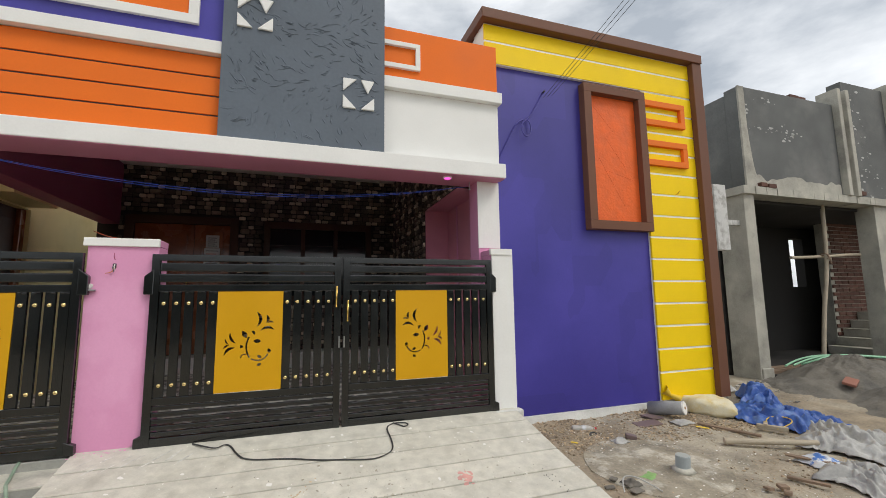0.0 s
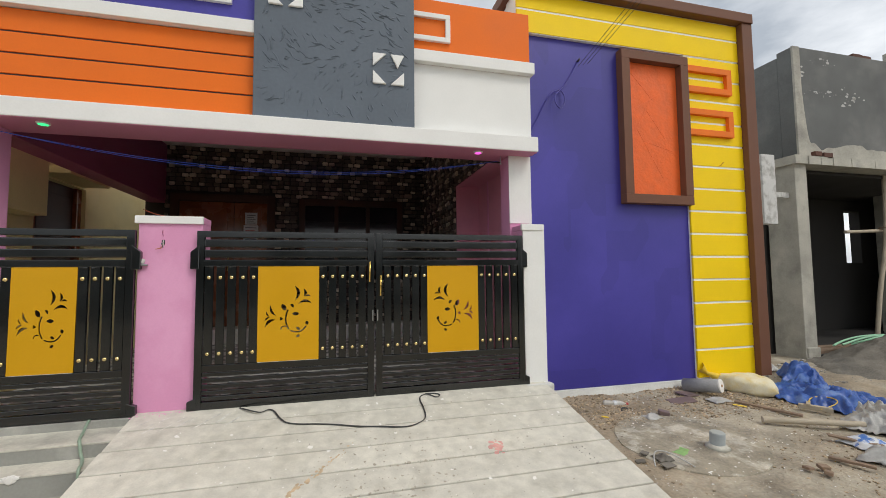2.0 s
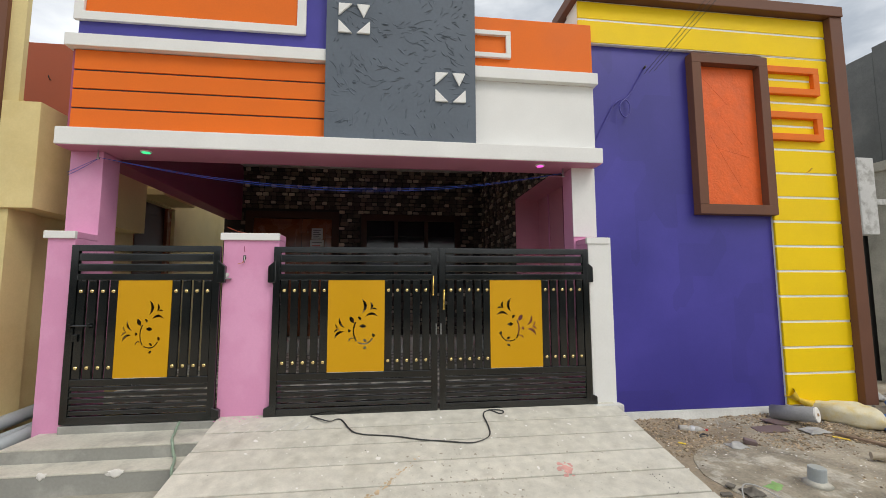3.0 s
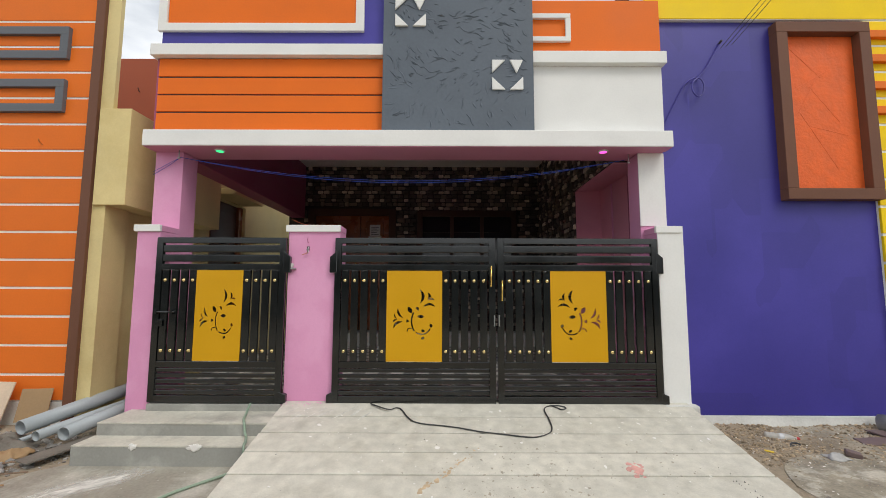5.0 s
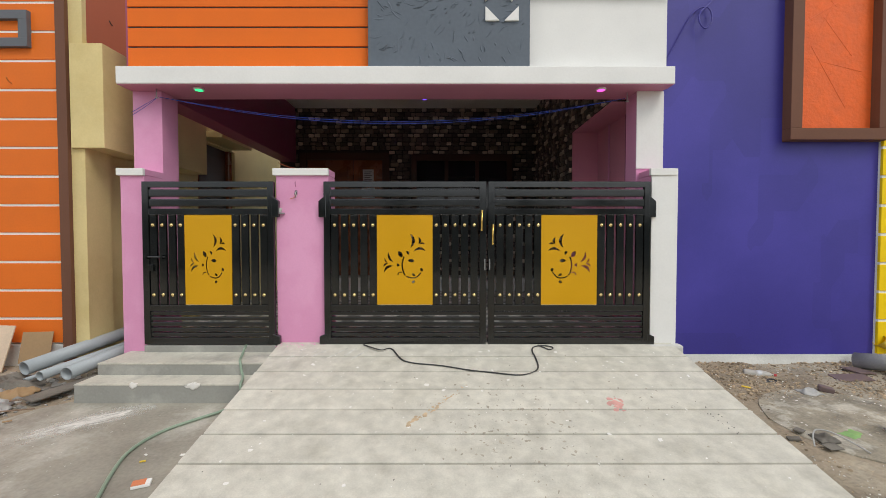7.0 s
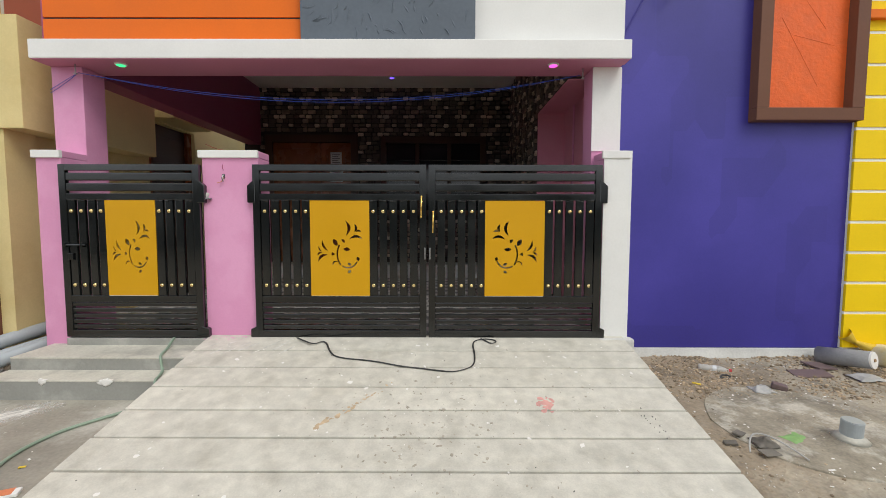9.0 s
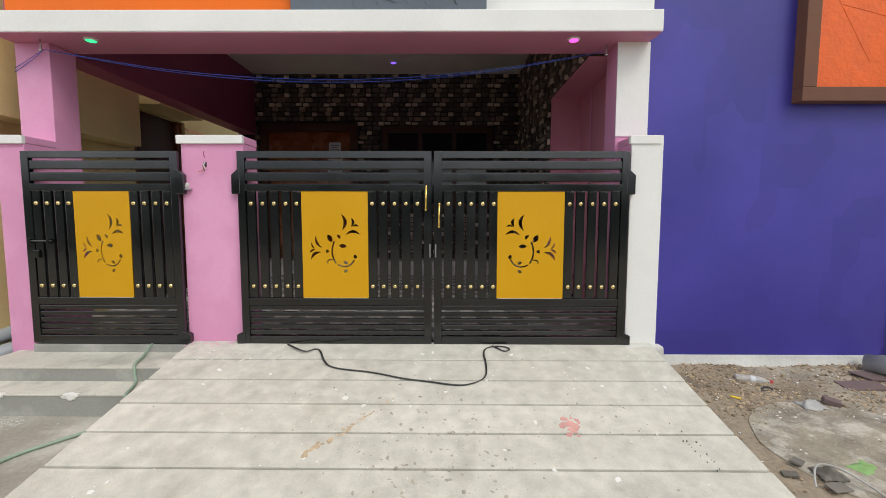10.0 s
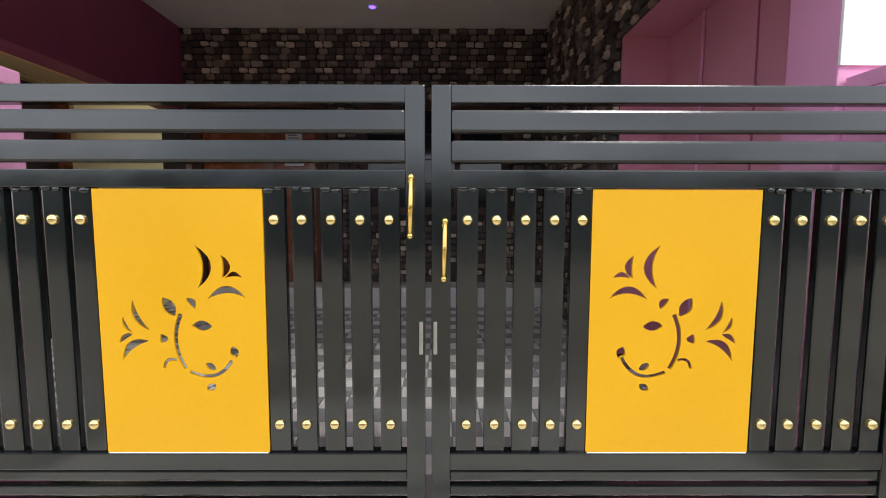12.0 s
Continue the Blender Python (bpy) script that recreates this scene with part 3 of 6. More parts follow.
def flower_holes():
    """The cut-out flower spray, in units of a panel 1 wide, measured from its upper left corner, down positive."""
    return [
        bent_leaf((0.59, 0.325), (0.60, 0.585), -0.062, 0.055), bent_leaf((0.745, 0.385), (0.745, 0.525), -0.03, 0.045), bent_leaf((0.765, 0.522), (0.865, 0.52), -0.022, 0.03),
        bent_leaf((0.655, 0.65), (0.885, 0.645), -0.055, 0.045), bent_leaf((0.385, 0.64), (0.455, 0.755), 0.0, 0.075), bent_leaf((0.525, 0.645), (0.575, 0.71), -0.012, 0.045),
        bent_leaf((0.555, 0.81), (0.675, 0.815), 0.0, 0.062), bent_leaf((0.205, 0.655), (0.30, 0.84), 0.035, 0.04), bent_leaf((0.14, 0.755), (0.195, 0.855), 0.018, 0.025),
        bent_leaf((0.197, 0.862), (0.11, 0.92), 0.014, 0.03), bent_leaf((0.125, 1.03), (0.295, 0.905), -0.045, 0.045), bent_leaf((0.365, 0.86), (0.36, 0.92), -0.02, 0.05),
        stem((0.49, 0.74), (0.505, 1.075), 0.045, 0.026), stem((0.455, 1.025), (0.375, 1.075), 0.03, 0.018), stem((0.53, 1.095), (0.80, 1.0), 0.072, 0.022),
        bent_leaf((0.79, 0.94), (0.815, 1.01), 0.0, 0.055), bent_leaf((0.625, 1.045), (0.69, 1.085), 0.0, 0.045), bent_leaf((0.625, 1.21), (0.685, 1.175), 0.0, 0.045),
    ]


def panel_mesh(width, height, mirror, holes=True):
    """A thin sheet with the spray cut through it."""
    cu = bpy.data.curves.new("panel", "CURVE")
    cu.dimensions = "2D"
    cu.fill_mode = "BOTH"
    cu.extrude = 0.004
    ring = [[(0, 0), (width, 0), (width, height), (0, height)]]
    for h in flower_holes():
        ring.append([((1 - p.x if mirror else p.x) * width, height - p.y * 0.508 - 0.002) for p in h])
    for pts in ring:
        sp = cu.splines.new("POLY")
        sp.points.add(len(pts) - 1)
        for p, c in zip(sp.points, pts):
            p.co = (c[0], c[1], 0, 1)
        sp.use_cyclic_u = True
    tmp = bpy.data.objects.new("panel", cu)
    scene.collection.objects.link(tmp)
    me = bpy.data.meshes.new_from_object(tmp.evaluated_get(bpy.context.evaluated_depsgraph_get()))
    bpy.data.objects.remove(tmp)
    me.transform(Matrix.Rotation(radians(90), 4, "X"))
    me.materials.clear()
    me.materials.append(M_PANEL)
    return me


GATE_Z0, GATE_H = 0.045, 1.482


def bar(name, parent, x0, x1, z0, z1, y0=-0.02, y1=0.02, bevel=0.004):
    bm = bmesh.new()
    box(bm, x0, x1, y0, y1, z0, z1, bevel)
    return part(name, bm, M_BLACK, parent)


def stud_mesh():
    bm = bmesh.new()
    bmesh.ops.create_uvsphere(bm, u_segments=12, v_segments=8, radius=0.0165)
    for v in bm.verts:
        v.co.y *= 0.75
    return mesh_of("stud", bm, M_STUD, True)


STUD = stud_mesh()


def weld_mesh():
    bm = bmesh.new()
    bmesh.ops.create_icosphere(bm, subdivisions=2, radius=1)
    for v in bm.verts:
        v.co += Vector(noise.noise_vector(v.co * 2.5)) * 0.35
        v.co = Vector((v.co.x * 0.012, v.co.y * 0.004, v.co.z * 0.007))
    return mesh_of("weld_bead", bm, M_BLACK, True)


WELD = weld_mesh()


def gate_leaf(at, width, panel, slats, mirror, label, hinge_side):
    """A steel leaf: frame, three top bars, flat slats with brass studs, a cut-out panel and a louvred foot."""
    g = empty("gate_leaf", label, "gate", at, "driveway and side gates")
    w, h = width, GATE_H
    st = 0.058
    bar("stile", g, 0, st, 0, h)
    bar("stile", g, w - st, w, 0, h)
    bar("top_rail", g, st, w - st, h - 0.053, h)
    for z in (1.345, 1.257):
        bar("top_bar", g, st, w - st, z, z + 0.067, -0.017, 0.016, 0.009)
    bar("middle_rail", g, st, w - st, 1.183, 1.237)
    bar("lower_rail", g, st, w - st, 0.305, 0.362)
    bar("bottom_rail", g, st, w - st, 0, 0.062)
    for z in (0.073, 0.119, 0.168, 0.218, 0.267):
        bar("louvre", g, st, w - st, z, z + 0.033, -0.014, 0.012, 0.005)
    for x in slats:
        bar("slat", g, x - 0.0325, x + 0.0325, 0.362, 1.184, -0.014, 0.012, 0.006)
        for z in (1.088, 0.453):
            piece("stud", STUD, g, (x, -0.016, z))
    me = panel_mesh(panel[1] - panel[0], 0.816, mirror)
    ob = piece("cutout_panel", me, g, (panel[0], -0.012, 0.364))
    tagged(ob, "mustard yellow sheet with a cut-out flower spray")
    # weld beads along the rails
    for i, x in enumerate(slats):
        for k in range(2):
            q = piece("weld_bead", WELD, g, (x + (k - 0.5) * 0.03, -0.017, 1.183 - 0.004 * ((i + k) % 3)))
            q.scale = (1.0 + 0.3 * ((i * 3 + k) % 2), 0.8, 1.0 + 0.4 * ((i + k) % 2))
    # angle edging behind the panel
    bar("panel_edge", g, panel[0] - 0.012, panel[0], 0.362, 1.184, -0.010, 0.012, 0.002)
    bar("panel_edge", g, panel[1], panel[1] + 0.012, 0.362, 1.184, -0.010, 0.012, 0.002)
    bm = bmesh.new()
    box(bm, panel[0] + 0.004, panel[1] - 0.004, -0.019, -0.006, 0.357, 0.3625)
    part("panel_lip", bm, M_WHITE, g, "scuffed pale lower lip")
    # hinge plates reach over the pillar
    for z in (1.16, 0.0):
        hh = 0.2 if z else 0.1
        s = -1 if hinge_side == "l" else 1
        x = 0 if s < 0 else w
        bm = bmesh.new()
        pts = [(x - s * 0.02, z), (x + s * 0.045, z), (x + s * 0.045, z + hh * 0.72), (x - s * 0.02, z + hh)]
        f = [bm.verts.new((px, -0.026, pz)) for px, pz in pts]
        b = [bm.verts.new((px, 0.02, pz)) for px, pz in pts]
        bm.faces.new(f)
        bm.faces.new(b[::-1])
        for i in range(4):
            bm.faces.new((f[i], b[i], b[(i + 1) % 4], f[(i + 1) % 4]))
        bmesh.ops.recalc_face_normals(bm, faces=bm.faces)
        bmesh.ops.bevel(bm, geom=bm.edges[:], offset=0.004, segments=1, affect="EDGES")
        part("hinge_plate", bm, M_BLACK, g)
    return g


LEAF_W = 1.472
SLATS = [0.097, 0.185, 0.272, 0.361, 0.444, 1.020, 1.103, 1.190, 1.277, 1.364]
leaf_a = gate_leaf((-1.057, 3.765, GATE_Z0), LEAF_W, (0.481, 0.986), SLATS, False, "closed black steel gate leaf with mustard cut-out panel", "l")
leaf_b = gate_leaf((0.434, 3.765, GATE_Z0), LEAF_W, (LEAF_W - 0.990, LEAF_W - 0.483), [LEAF_W - s for s in SLATS], True, "closed black steel gate leaf with mirrored cut-out panel", "r")
leaf_c = gate_leaf((-2.701, 3.765, GATE_Z0), 1.192, (0.381, 0.806), [0.094, 0.179, 0.264, 0.346, 0.842, 0.926, 1.012, 1.097], False, "closed narrow black steel side gate", "r")


def gate_handles():
    for leaf, x, z in ((leaf_a, LEAF_W - 0.043, 1.042), (leaf_b, 0.037, 0.915)):
        bm = bmesh.new()
        rod(bm, (x, -0.05, z), (x + 0.004, -0.05, z + 0.17), 0.0075)
        for k in (0.012, 0.158):
            rod(bm, (x, -0.015, z + k), (x, -0.05, z + k), 0.006, sides=8)
        for k in (0, 0.17):
            bmesh.ops.create_uvsphere(bm, u_segments=10, v_segments=6, radius=0.010, matrix=Matrix.Translation((x + 0.004 * (k > 0), -0.05, z + k)))
        part("pull_handle", bm, M_BRASS, leaf, "slim brass pull handle", True)
    for leaf, x in ((leaf_a, LEAF_W - 0.012), (leaf_b, 0.012)):
        bm = bmesh.new()
        box(bm, x - 0.006, x + 0.006, -0.03, -0.018, 0.68, 0.78, 0.003)
        part("latch", bm, M_RAW, leaf, "bare steel latch plate")
    # sliding bolt on the small gate
    bm = bmesh.new()
    rod(bm, (0.03, -0.03, 0.8), (0.21, -0.03, 0.8), 0.008)
    box(bm, 0.03, 0.05, -0.04, -0.018, 0.78, 0.82, 0.003)
    box(bm, 0.17, 0.19, -0.04, -0.018, 0.78, 0.82, 0.003)
    box(bm, 0.055, 0.1, -0.03, -0.018, 0.67, 0.73, 0.004)
    part("sliding_bolt", bm, M_BLACK, leaf_c, "black sliding bolt")


gate_handles()
# ---- things ----
# ---- more materials ----
M_DARK_STONE = [material("cladding_stone_dark", (0.095, 0.072, 0.062), 0.55, vary=0.35, scale=40, bump=0.5, per_object=0.4),
                material("cladding_stone_brown", (0.25, 0.19, 0.15), 0.55, vary=0.3, scale=40, bump=0.5, per_object=0.35),
                material("cladding_stone_tan", (0.60, 0.50, 0.41), 0.55, vary=0.25, scale=40, bump=0.5, per_object=0.25)]
M_DARK_STONE_REST = [material("cladding_rest_dark", (0.095, 0.072, 0.062), 0.55, vary=0.35, scale=40, bump=0.5, per_island=0.4),
                     material("cladding_rest_brown", (0.25, 0.19, 0.15), 0.55, vary=0.3, scale=40, bump=0.5, per_island=0.35),
                     material("cladding_rest_tan", (0.60, 0.50, 0.41), 0.55, vary=0.25, scale=40, bump=0.5, per_island=0.25)]
M_CABLE = material("black_cable_rubber", (0.04, 0.04, 0.04), 0.5)
M_BLUE_CABLE = material("blue_cable_sheath", (0.02, 0.07, 0.42), 0.45)
M_HOSE = material("green_garden_hose", (0.27, 0.36, 0.27), 0.4, vary=0.15)
M_HOSE_PALE = material("pale_green_hose", (0.28, 0.55, 0.36), 0.4, vary=0.1)
M_SACK = material("woven_cement_sack", (0.70, 0.64, 0.46), 0.65, vary=0.2, fine=180, bump=0.5, second=(0.66, 0.52, 0.2), second_scale=6, second_at=(0.5, 0.7))
M_SACK_YELLOW = material("yellow_sack_plastic", (0.72, 0.50, 0.05), 0.4, vary=0.2)
M_TARP = material("blue_tarpaulin", (0.03, 0.095, 0.36), 0.4, vary=0.35, scale=20, bump=0.3, second=(0.075, 0.15, 0.36), second_scale=7)
M_TARP_GREY = material("dusty_white_sacking", (0.40, 0.395, 0.375), 0.6, vary=0.3, scale=14, bump=0.3)
M_POLE = material("peeled_timber_pole", (0.42, 0.36, 0.27), 0.7, vary=0.2, scale=14, bump=0.4)
M_PLY = material("plywood_offcut", (0.70, 0.55, 0.40), 0.6, vary=0.14, scale=10, bump=0.15)
M_CARD = material("brown_cardboard", (0.36, 0.235, 0.12), 0.75, vary=0.12)
M_BOARD = material("weathered_board", (0.23, 0.16, 0.11), 0.8, vary=0.25, scale=16, bump=0.4)
M_SLATE = material("brown_tile", (0.17, 0.12, 0.115), 0.5, vary=0.12)
M_SAND = material("damp_building_sand", (0.165, 0.15, 0.125), 0.95, vary=0.35, scale=14, fine=50, bump=1.0, depth=0.03, second=(0.13, 0.122, 0.107), second_scale=2.2)
M_DISC = material("poured_cement_cover", (0.30, 0.265, 0.20), 0.9, vary=0.45, scale=16, fine=60, bump=0.9, depth=0.012, second=(0.46, 0.425, 0.35), second_scale=5, second_at=(0.5, 0.6))
M_GRAVEL = material("loose_gravel", (0.36, 0.275, 0.18), 0.9, vary=0.2, scale=30, bump=0.3, per_island=0.55)
M_RUBBLE = material("grey_rubble", (0.30, 0.285, 0.26), 0.9, vary=0.2, scale=30, bump=0.4, per_island=0.5)
M_PAINT_SPOT = material("white_paint_spot", (0.82, 0.80, 0.75), 0.6, vary=0.05, bump=0)
M_DARK_SPOT = material("black_grit", (0.03, 0.03, 0.03), 0.7, vary=0.1, bump=0)
M_RED_MARK = material("red_powder_mark", (0.64, 0.34, 0.30), 0.8, vary=0.25, scale=40, bump=0)
M_RUST_MARK = material("rust_stain", (0.55, 0.42, 0.27), 0.8, vary=0.25, scale=40, bump=0)
M_DIRT_MARK = material("brown_dirt_stain", (0.40, 0.365, 0.29), 0.85, vary=0.3, scale=40, bump=0)
M_SMEAR = material("putty_smear", (0.46, 0.46, 0.44), 0.8, vary=0.2, bump=0.1)
M_GRIME = material("grimy_board", (0.17, 0.155, 0.13), 0.85, vary=0.3, scale=20, bump=0.4)
M_CLEAR = pane_glass("clear_plastic", (0.85, 0.83, 0.78), 0.35)
M_CLEAR.node_tree.nodes["Principled BSDF"].inputs["Transmission Weight"].default_value = 0.55
M_DUST = material("cement_dust_film", (0.60, 0.585, 0.53), 0.9, vary=0.35, scale=40, bump=0.1)
M_LEAF = material("green_plastic_scrap", (0.24, 0.42, 0.15), 0.5, vary=0.2)
M_YELLOW_SCRAP = material("yellow_plastic_scrap", (0.80, 0.58, 0.06), 0.5)
M_ROLL = material("grey_felt_roll", (0.29, 0.29, 0.29), 0.75, vary=0.2, scale=20, bump=0.4)
M_PAPER = material("printed_notice", (0.62, 0.63, 0.64), 0.5, vary=0.08, bump=0)
M_INK = material("dark_ink", (0.1, 0.1, 0.12), 0.6, bump=0)
M_RED_INK = material("red_ink", (0.5, 0.05, 0.05), 0.6, bump=0)
M_LED_GREEN = glowing("green_led", (0.05, 1.0, 0.35), 1.0)
M_LED_PINK = glowing("magenta_led", (1.0, 0.12, 0.7), 1.2)
M_LED_BLUE = glowing("violet_led", (0.12, 0.05, 1.0), 3.0)
M_COPPER = material("orange_wire", (0.6, 0.2, 0.05), 0.4)

# ---- porch: door, window, cladding ----


def porch_openings():
    """The door and the window sit in recesses of the back wall."""
    d = empty("house_door", "closed polished teak double door in a dark frame", "door", (-1.8, BACK_Y, 0.3))
    for nm, a in (("door_frame", (-0.83, -0.70, 0, 2.28)), ("door_frame", (0.70, 0.83, 0, 2.28)), ("door_head", (-0.70, 0.70, 2.15, 2.28))):
        bm = bmesh.new()
        box(bm, a[0], a[1], -0.035, 0.05, a[2], a[3], 0.006)
        part(nm, bm, M_WOOD_DARK, d)
    for x0, x1 in ((-0.70, 0.16), (0.16, 0.70)):
        bm = bmesh.new()
        box(bm, x0 + 0.004, x1 - 0.004, 0.0, 0.045, 0.01, 2.145, 0.006)
        leaf = part("door_leaf", bm, M_WOOD, d, "polished teak door leaf")
        w = x1 - x0
        for z0, z1 in ((0.12, 0.72), (0.82, 1.36), (1.46, 2.04)):
            bm = bmesh.new()
            box(bm, x0 + 0.1, x1 - 0.1, -0.014, 0.001, z0, z1, 0.013)
            part("raised_panel", bm, M_WOOD, leaf)
            for k in range(2):
                bm = bmesh.new()
                box(bm, x0 + 0.13 + k * 0.03, x0 + 0.142 + k * 0.03, -0.024, -0.013, z0 + 0.04, z1 - 0.04, 0.003)
                part("moulding", bm, M_WOOD, leaf)
    bm = bmesh.new()
    rod(bm, (0.09, -0.06, 0.95), (0.09, -0.06, 1.25), 0.01)
    for z in (0.97, 1.23):
        rod(bm, (0.09, 0, z), (0.09, -0.06, z), 0.008, sides=8)
    part("door_handle", bm, M_BRASS, d, "brass door handle", True)
    n = empty("door_notice", "grey printed notices taped to the door", "notice", (-1.5, BACK_Y - 0.03, 1.75))
    for i, (x0, x1, z0, z1) in enumerate(((0.02, 0.26, 0.0, 0.30), (0.04, 0.24, 0.31, 0.52))):
        bm = bmesh.new()
        box(bm, x0, x1, -0.001, 0.002, z0, z1)
        sheet = part("sheet", bm, M_PAPER, n)
        for k in range(5):
            bm = bmesh.new()
            z = z1 - 0.04 - k * (z1 - z0 - 0.04) / 5
            box(bm, x0 + 0.03, x1 - 0.03 - 0.03 * (k % 2), -0.003, -0.001, z - 0.012, z)
            part("text_bar", bm, M_RED_INK if i == 0 and k == 1 else M_INK, sheet)
    w = empty("porch_window", "dark timber window with three tall glass panes", "window", (0.375, BACK_Y, 1.15))
    hw, h = 0.935, 1.40
    for nm, a in (("window_frame", (-hw, -hw + 0.1, 0, h)), ("window_frame", (hw - 0.1, hw, 0, h)), ("window_head", (-hw + 0.1, hw - 0.1, h - 0.12, h)), ("window_sill", (-hw + 0.1, hw - 0.1, 0, 0.09)),
                  ("mullion", (-0.32, -0.25, 0.09, h - 0.12)), ("mullion", (0.25, 0.32, 0.09, h - 0.12))):
        bm = bmesh.new()
        box(bm, a[0], a[1], -0.04, 0.05, a[2], a[3], 0.006)
        part(nm, bm, M_WOOD_DARK, w)
    for x0, x1 in ((-hw + 0.1, -0.32), (-0.25, 0.25), (0.32, hw - 0.1)):
        bm = bmesh.new()
        box(bm, x0, x1, 0.0, 0.012, 0.09, h - 0.12)
        part("pane", bm, M_GLASS, w)
        for k in range(1, 4):
            bm = bmesh.new()
            z = 0.09 + (h - 0.21) * k / 4
            rod(bm, (x0, -0.015, z), (x1, -0.015, z), 0.006, sides=8)
            part("grille_bar", bm, M_BLACK, w)


porch_openings()


def stone_template(seed):
    """An uneven pillow of split stone, 1 by 1, facing -y."""
    rng = random.Random(seed)
    bm = bmesh.new()
    n = 8
    ring = []
    for x, z in ((0.5, 0.28), (0.42, 0.5), (-0.42, 0.5), (-0.5, 0.28), (-0.5, -0.28), (-0.42, -0.5), (0.42, -0.5), (0.5, -0.28)):
        ring.append((x * rng.uniform(0.9, 1.0), z * rng.uniform(0.86, 1.0)))
    back = [bm.verts.new((x, 0, z)) for x, z in ring]
    mid = [bm.verts.new((x * 0.95, -0.7, z * 0.93)) for x, z in ring]
    front = [bm.verts.new((x * 0.82, -1 - rng.uniform(-0.25, 0.3), z * 0.80)) for x, z in ring]
    for a, b in ((back, mid), (mid, front)):
        for k in range(n):
            bm.faces.new((a[k], a[(k + 1) % n], b[(k + 1) % n], b[k]))
    bm.faces.new(front)
    bmesh.ops.recalc_face_normals(bm, faces=bm.faces)
    return bm


STONES = [[mesh_of("stone", stone_template(i + 20 * m), M_DARK_STONE[m]) for i in range(4)] for m in range(3)]


TILE_ROWS = [(0.07, ((0.12, 0), (0.10, 2), (0.13, 0), (0.11, 1))), (0.085, ((0.16, 1), (0.10, 0), (0.12, 0), (0.08, 1))),
             (0.07, ((0.09, 0), (0.11, 2), (0.12, 2), (0.14, 0))), (0.085, ((0.14, 0), (0.12, 1), (0.10, 0), (0.10, 0)))]


def stone_layout(u0, u1, z0, z1, holes, seed):
    """Moulded cladding tiles laid in courses (u along the wall), left out where an opening is."""
    rng = random.Random(seed)
    out = []
    z = z1
    row = 0
    while z > z0 + 0.03:
        h, cells = TILE_ROWS[row % 4]
        z -= h
        u = u0 - 0.07 - 0.23 * (row // 2 % 2)
        k = 0
        while u < u1:
            w, kind = cells[k % 4]
            k += 1
            a, b = max(u, u0), min(u + w, u1)
            u += w
            lo = max(z, z0)
            if b - a < 0.03 or any(b > p + 0.01 and a < q - 0.01 and z + h > r + 0.01 and z < t - 0.01 for p, q, r, t in holes):
                continue
            out.append(((a + b) / 2 + rng.uniform(-0.003, 0.003), (lo + z + h) / 2 + rng.uniform(-0.005, 0.005), b - a - 0.005, (z + h - lo - 0.005) * rng.choice((1.05, 0.95, 0.8)), rng.uniform(0.012, 0.034), kind, rng.randrange(4)))
        row += 1
    return out


def clad(wall, layout, base, turn, limit, keep):
    """The first stones of the kept stretch are parts; the others are joined."""
    rest = [bmesh.new() for _ in range(3)]
    made = 0
    spin = Matrix.Rotation(turn, 4, "Z")
    for u, z, w, h, d, kind, var in layout:
        m = Matrix.Translation(base) @ spin @ Matrix.Translation((u, 0, z)) @ Matrix.Diagonal((w, d, h, 1))
        if made < limit and keep(u, z):
            ob = new("stone", STONES[kind][var])
            ob.parent = wall
            ob.matrix_basis = m
            made += 1
        else:
            bm = rest[kind]
            src = STONES[kind][var]
            vs = [bm.verts.new(m @ v.co) for v in src.vertices]
            for p in src.polygons:
                bm.faces.new([vs[i] for i in p.vertices])
    for kind in range(3):
        if len(rest[kind].verts):
            ob = part("cladding_rest", rest[kind], M_DARK_STONE_REST[kind], wall)
            ob["kind"] = "stuff"
        else:
            rest[kind].free()


def round_light(name, at, mat, label):
    g = empty(name, label, "ceiling light", at, "recessed coloured lights")
    bm = bmesh.new()
    bmesh.ops.create_cone(bm, cap_ends=True, segments=24, radius1=0.045, radius2=0.05, depth=0.012, matrix=Matrix.Translation((0, 0, -0.006)))
    part("rim", bm, M_WHITE, g, "", True)
    bm = bmesh.new()
    bmesh.ops.create_cone(bm, cap_ends=True, segments=24, radius1=0.036, radius2=0.036, depth=0.006, matrix=Matrix.Translation((0, 0, -0.0135)))
    part("diffuser", bm, mat, g, "glowing diffuser")


round_light("recessed_light", (-2.3, 3.985, SOFFIT_Z - 0.004), M_LED_GREEN, "small round recessed light glowing green")
round_light("recessed_light", (1.53, 3.985, SOFFIT_Z - 0.004), M_LED_PINK, "small round recessed light glowing magenta")
round_light("recessed_light", (-0.29, 7.24, CEIL_Z), M_LED_BLUE, "small round recessed light glowing violet blue")


def sagging(a, b, drop, n=9, wob=0.0):
    a, b = Vector(a), Vector(b)
    return [tuple(a.lerp(b, k / (n - 1)) - Vector((0, 0, drop * 4 * (k / (n - 1)) * (1 - k / (n - 1)) + wob * math.sin(k * 2.2)))) for k in range(n)]


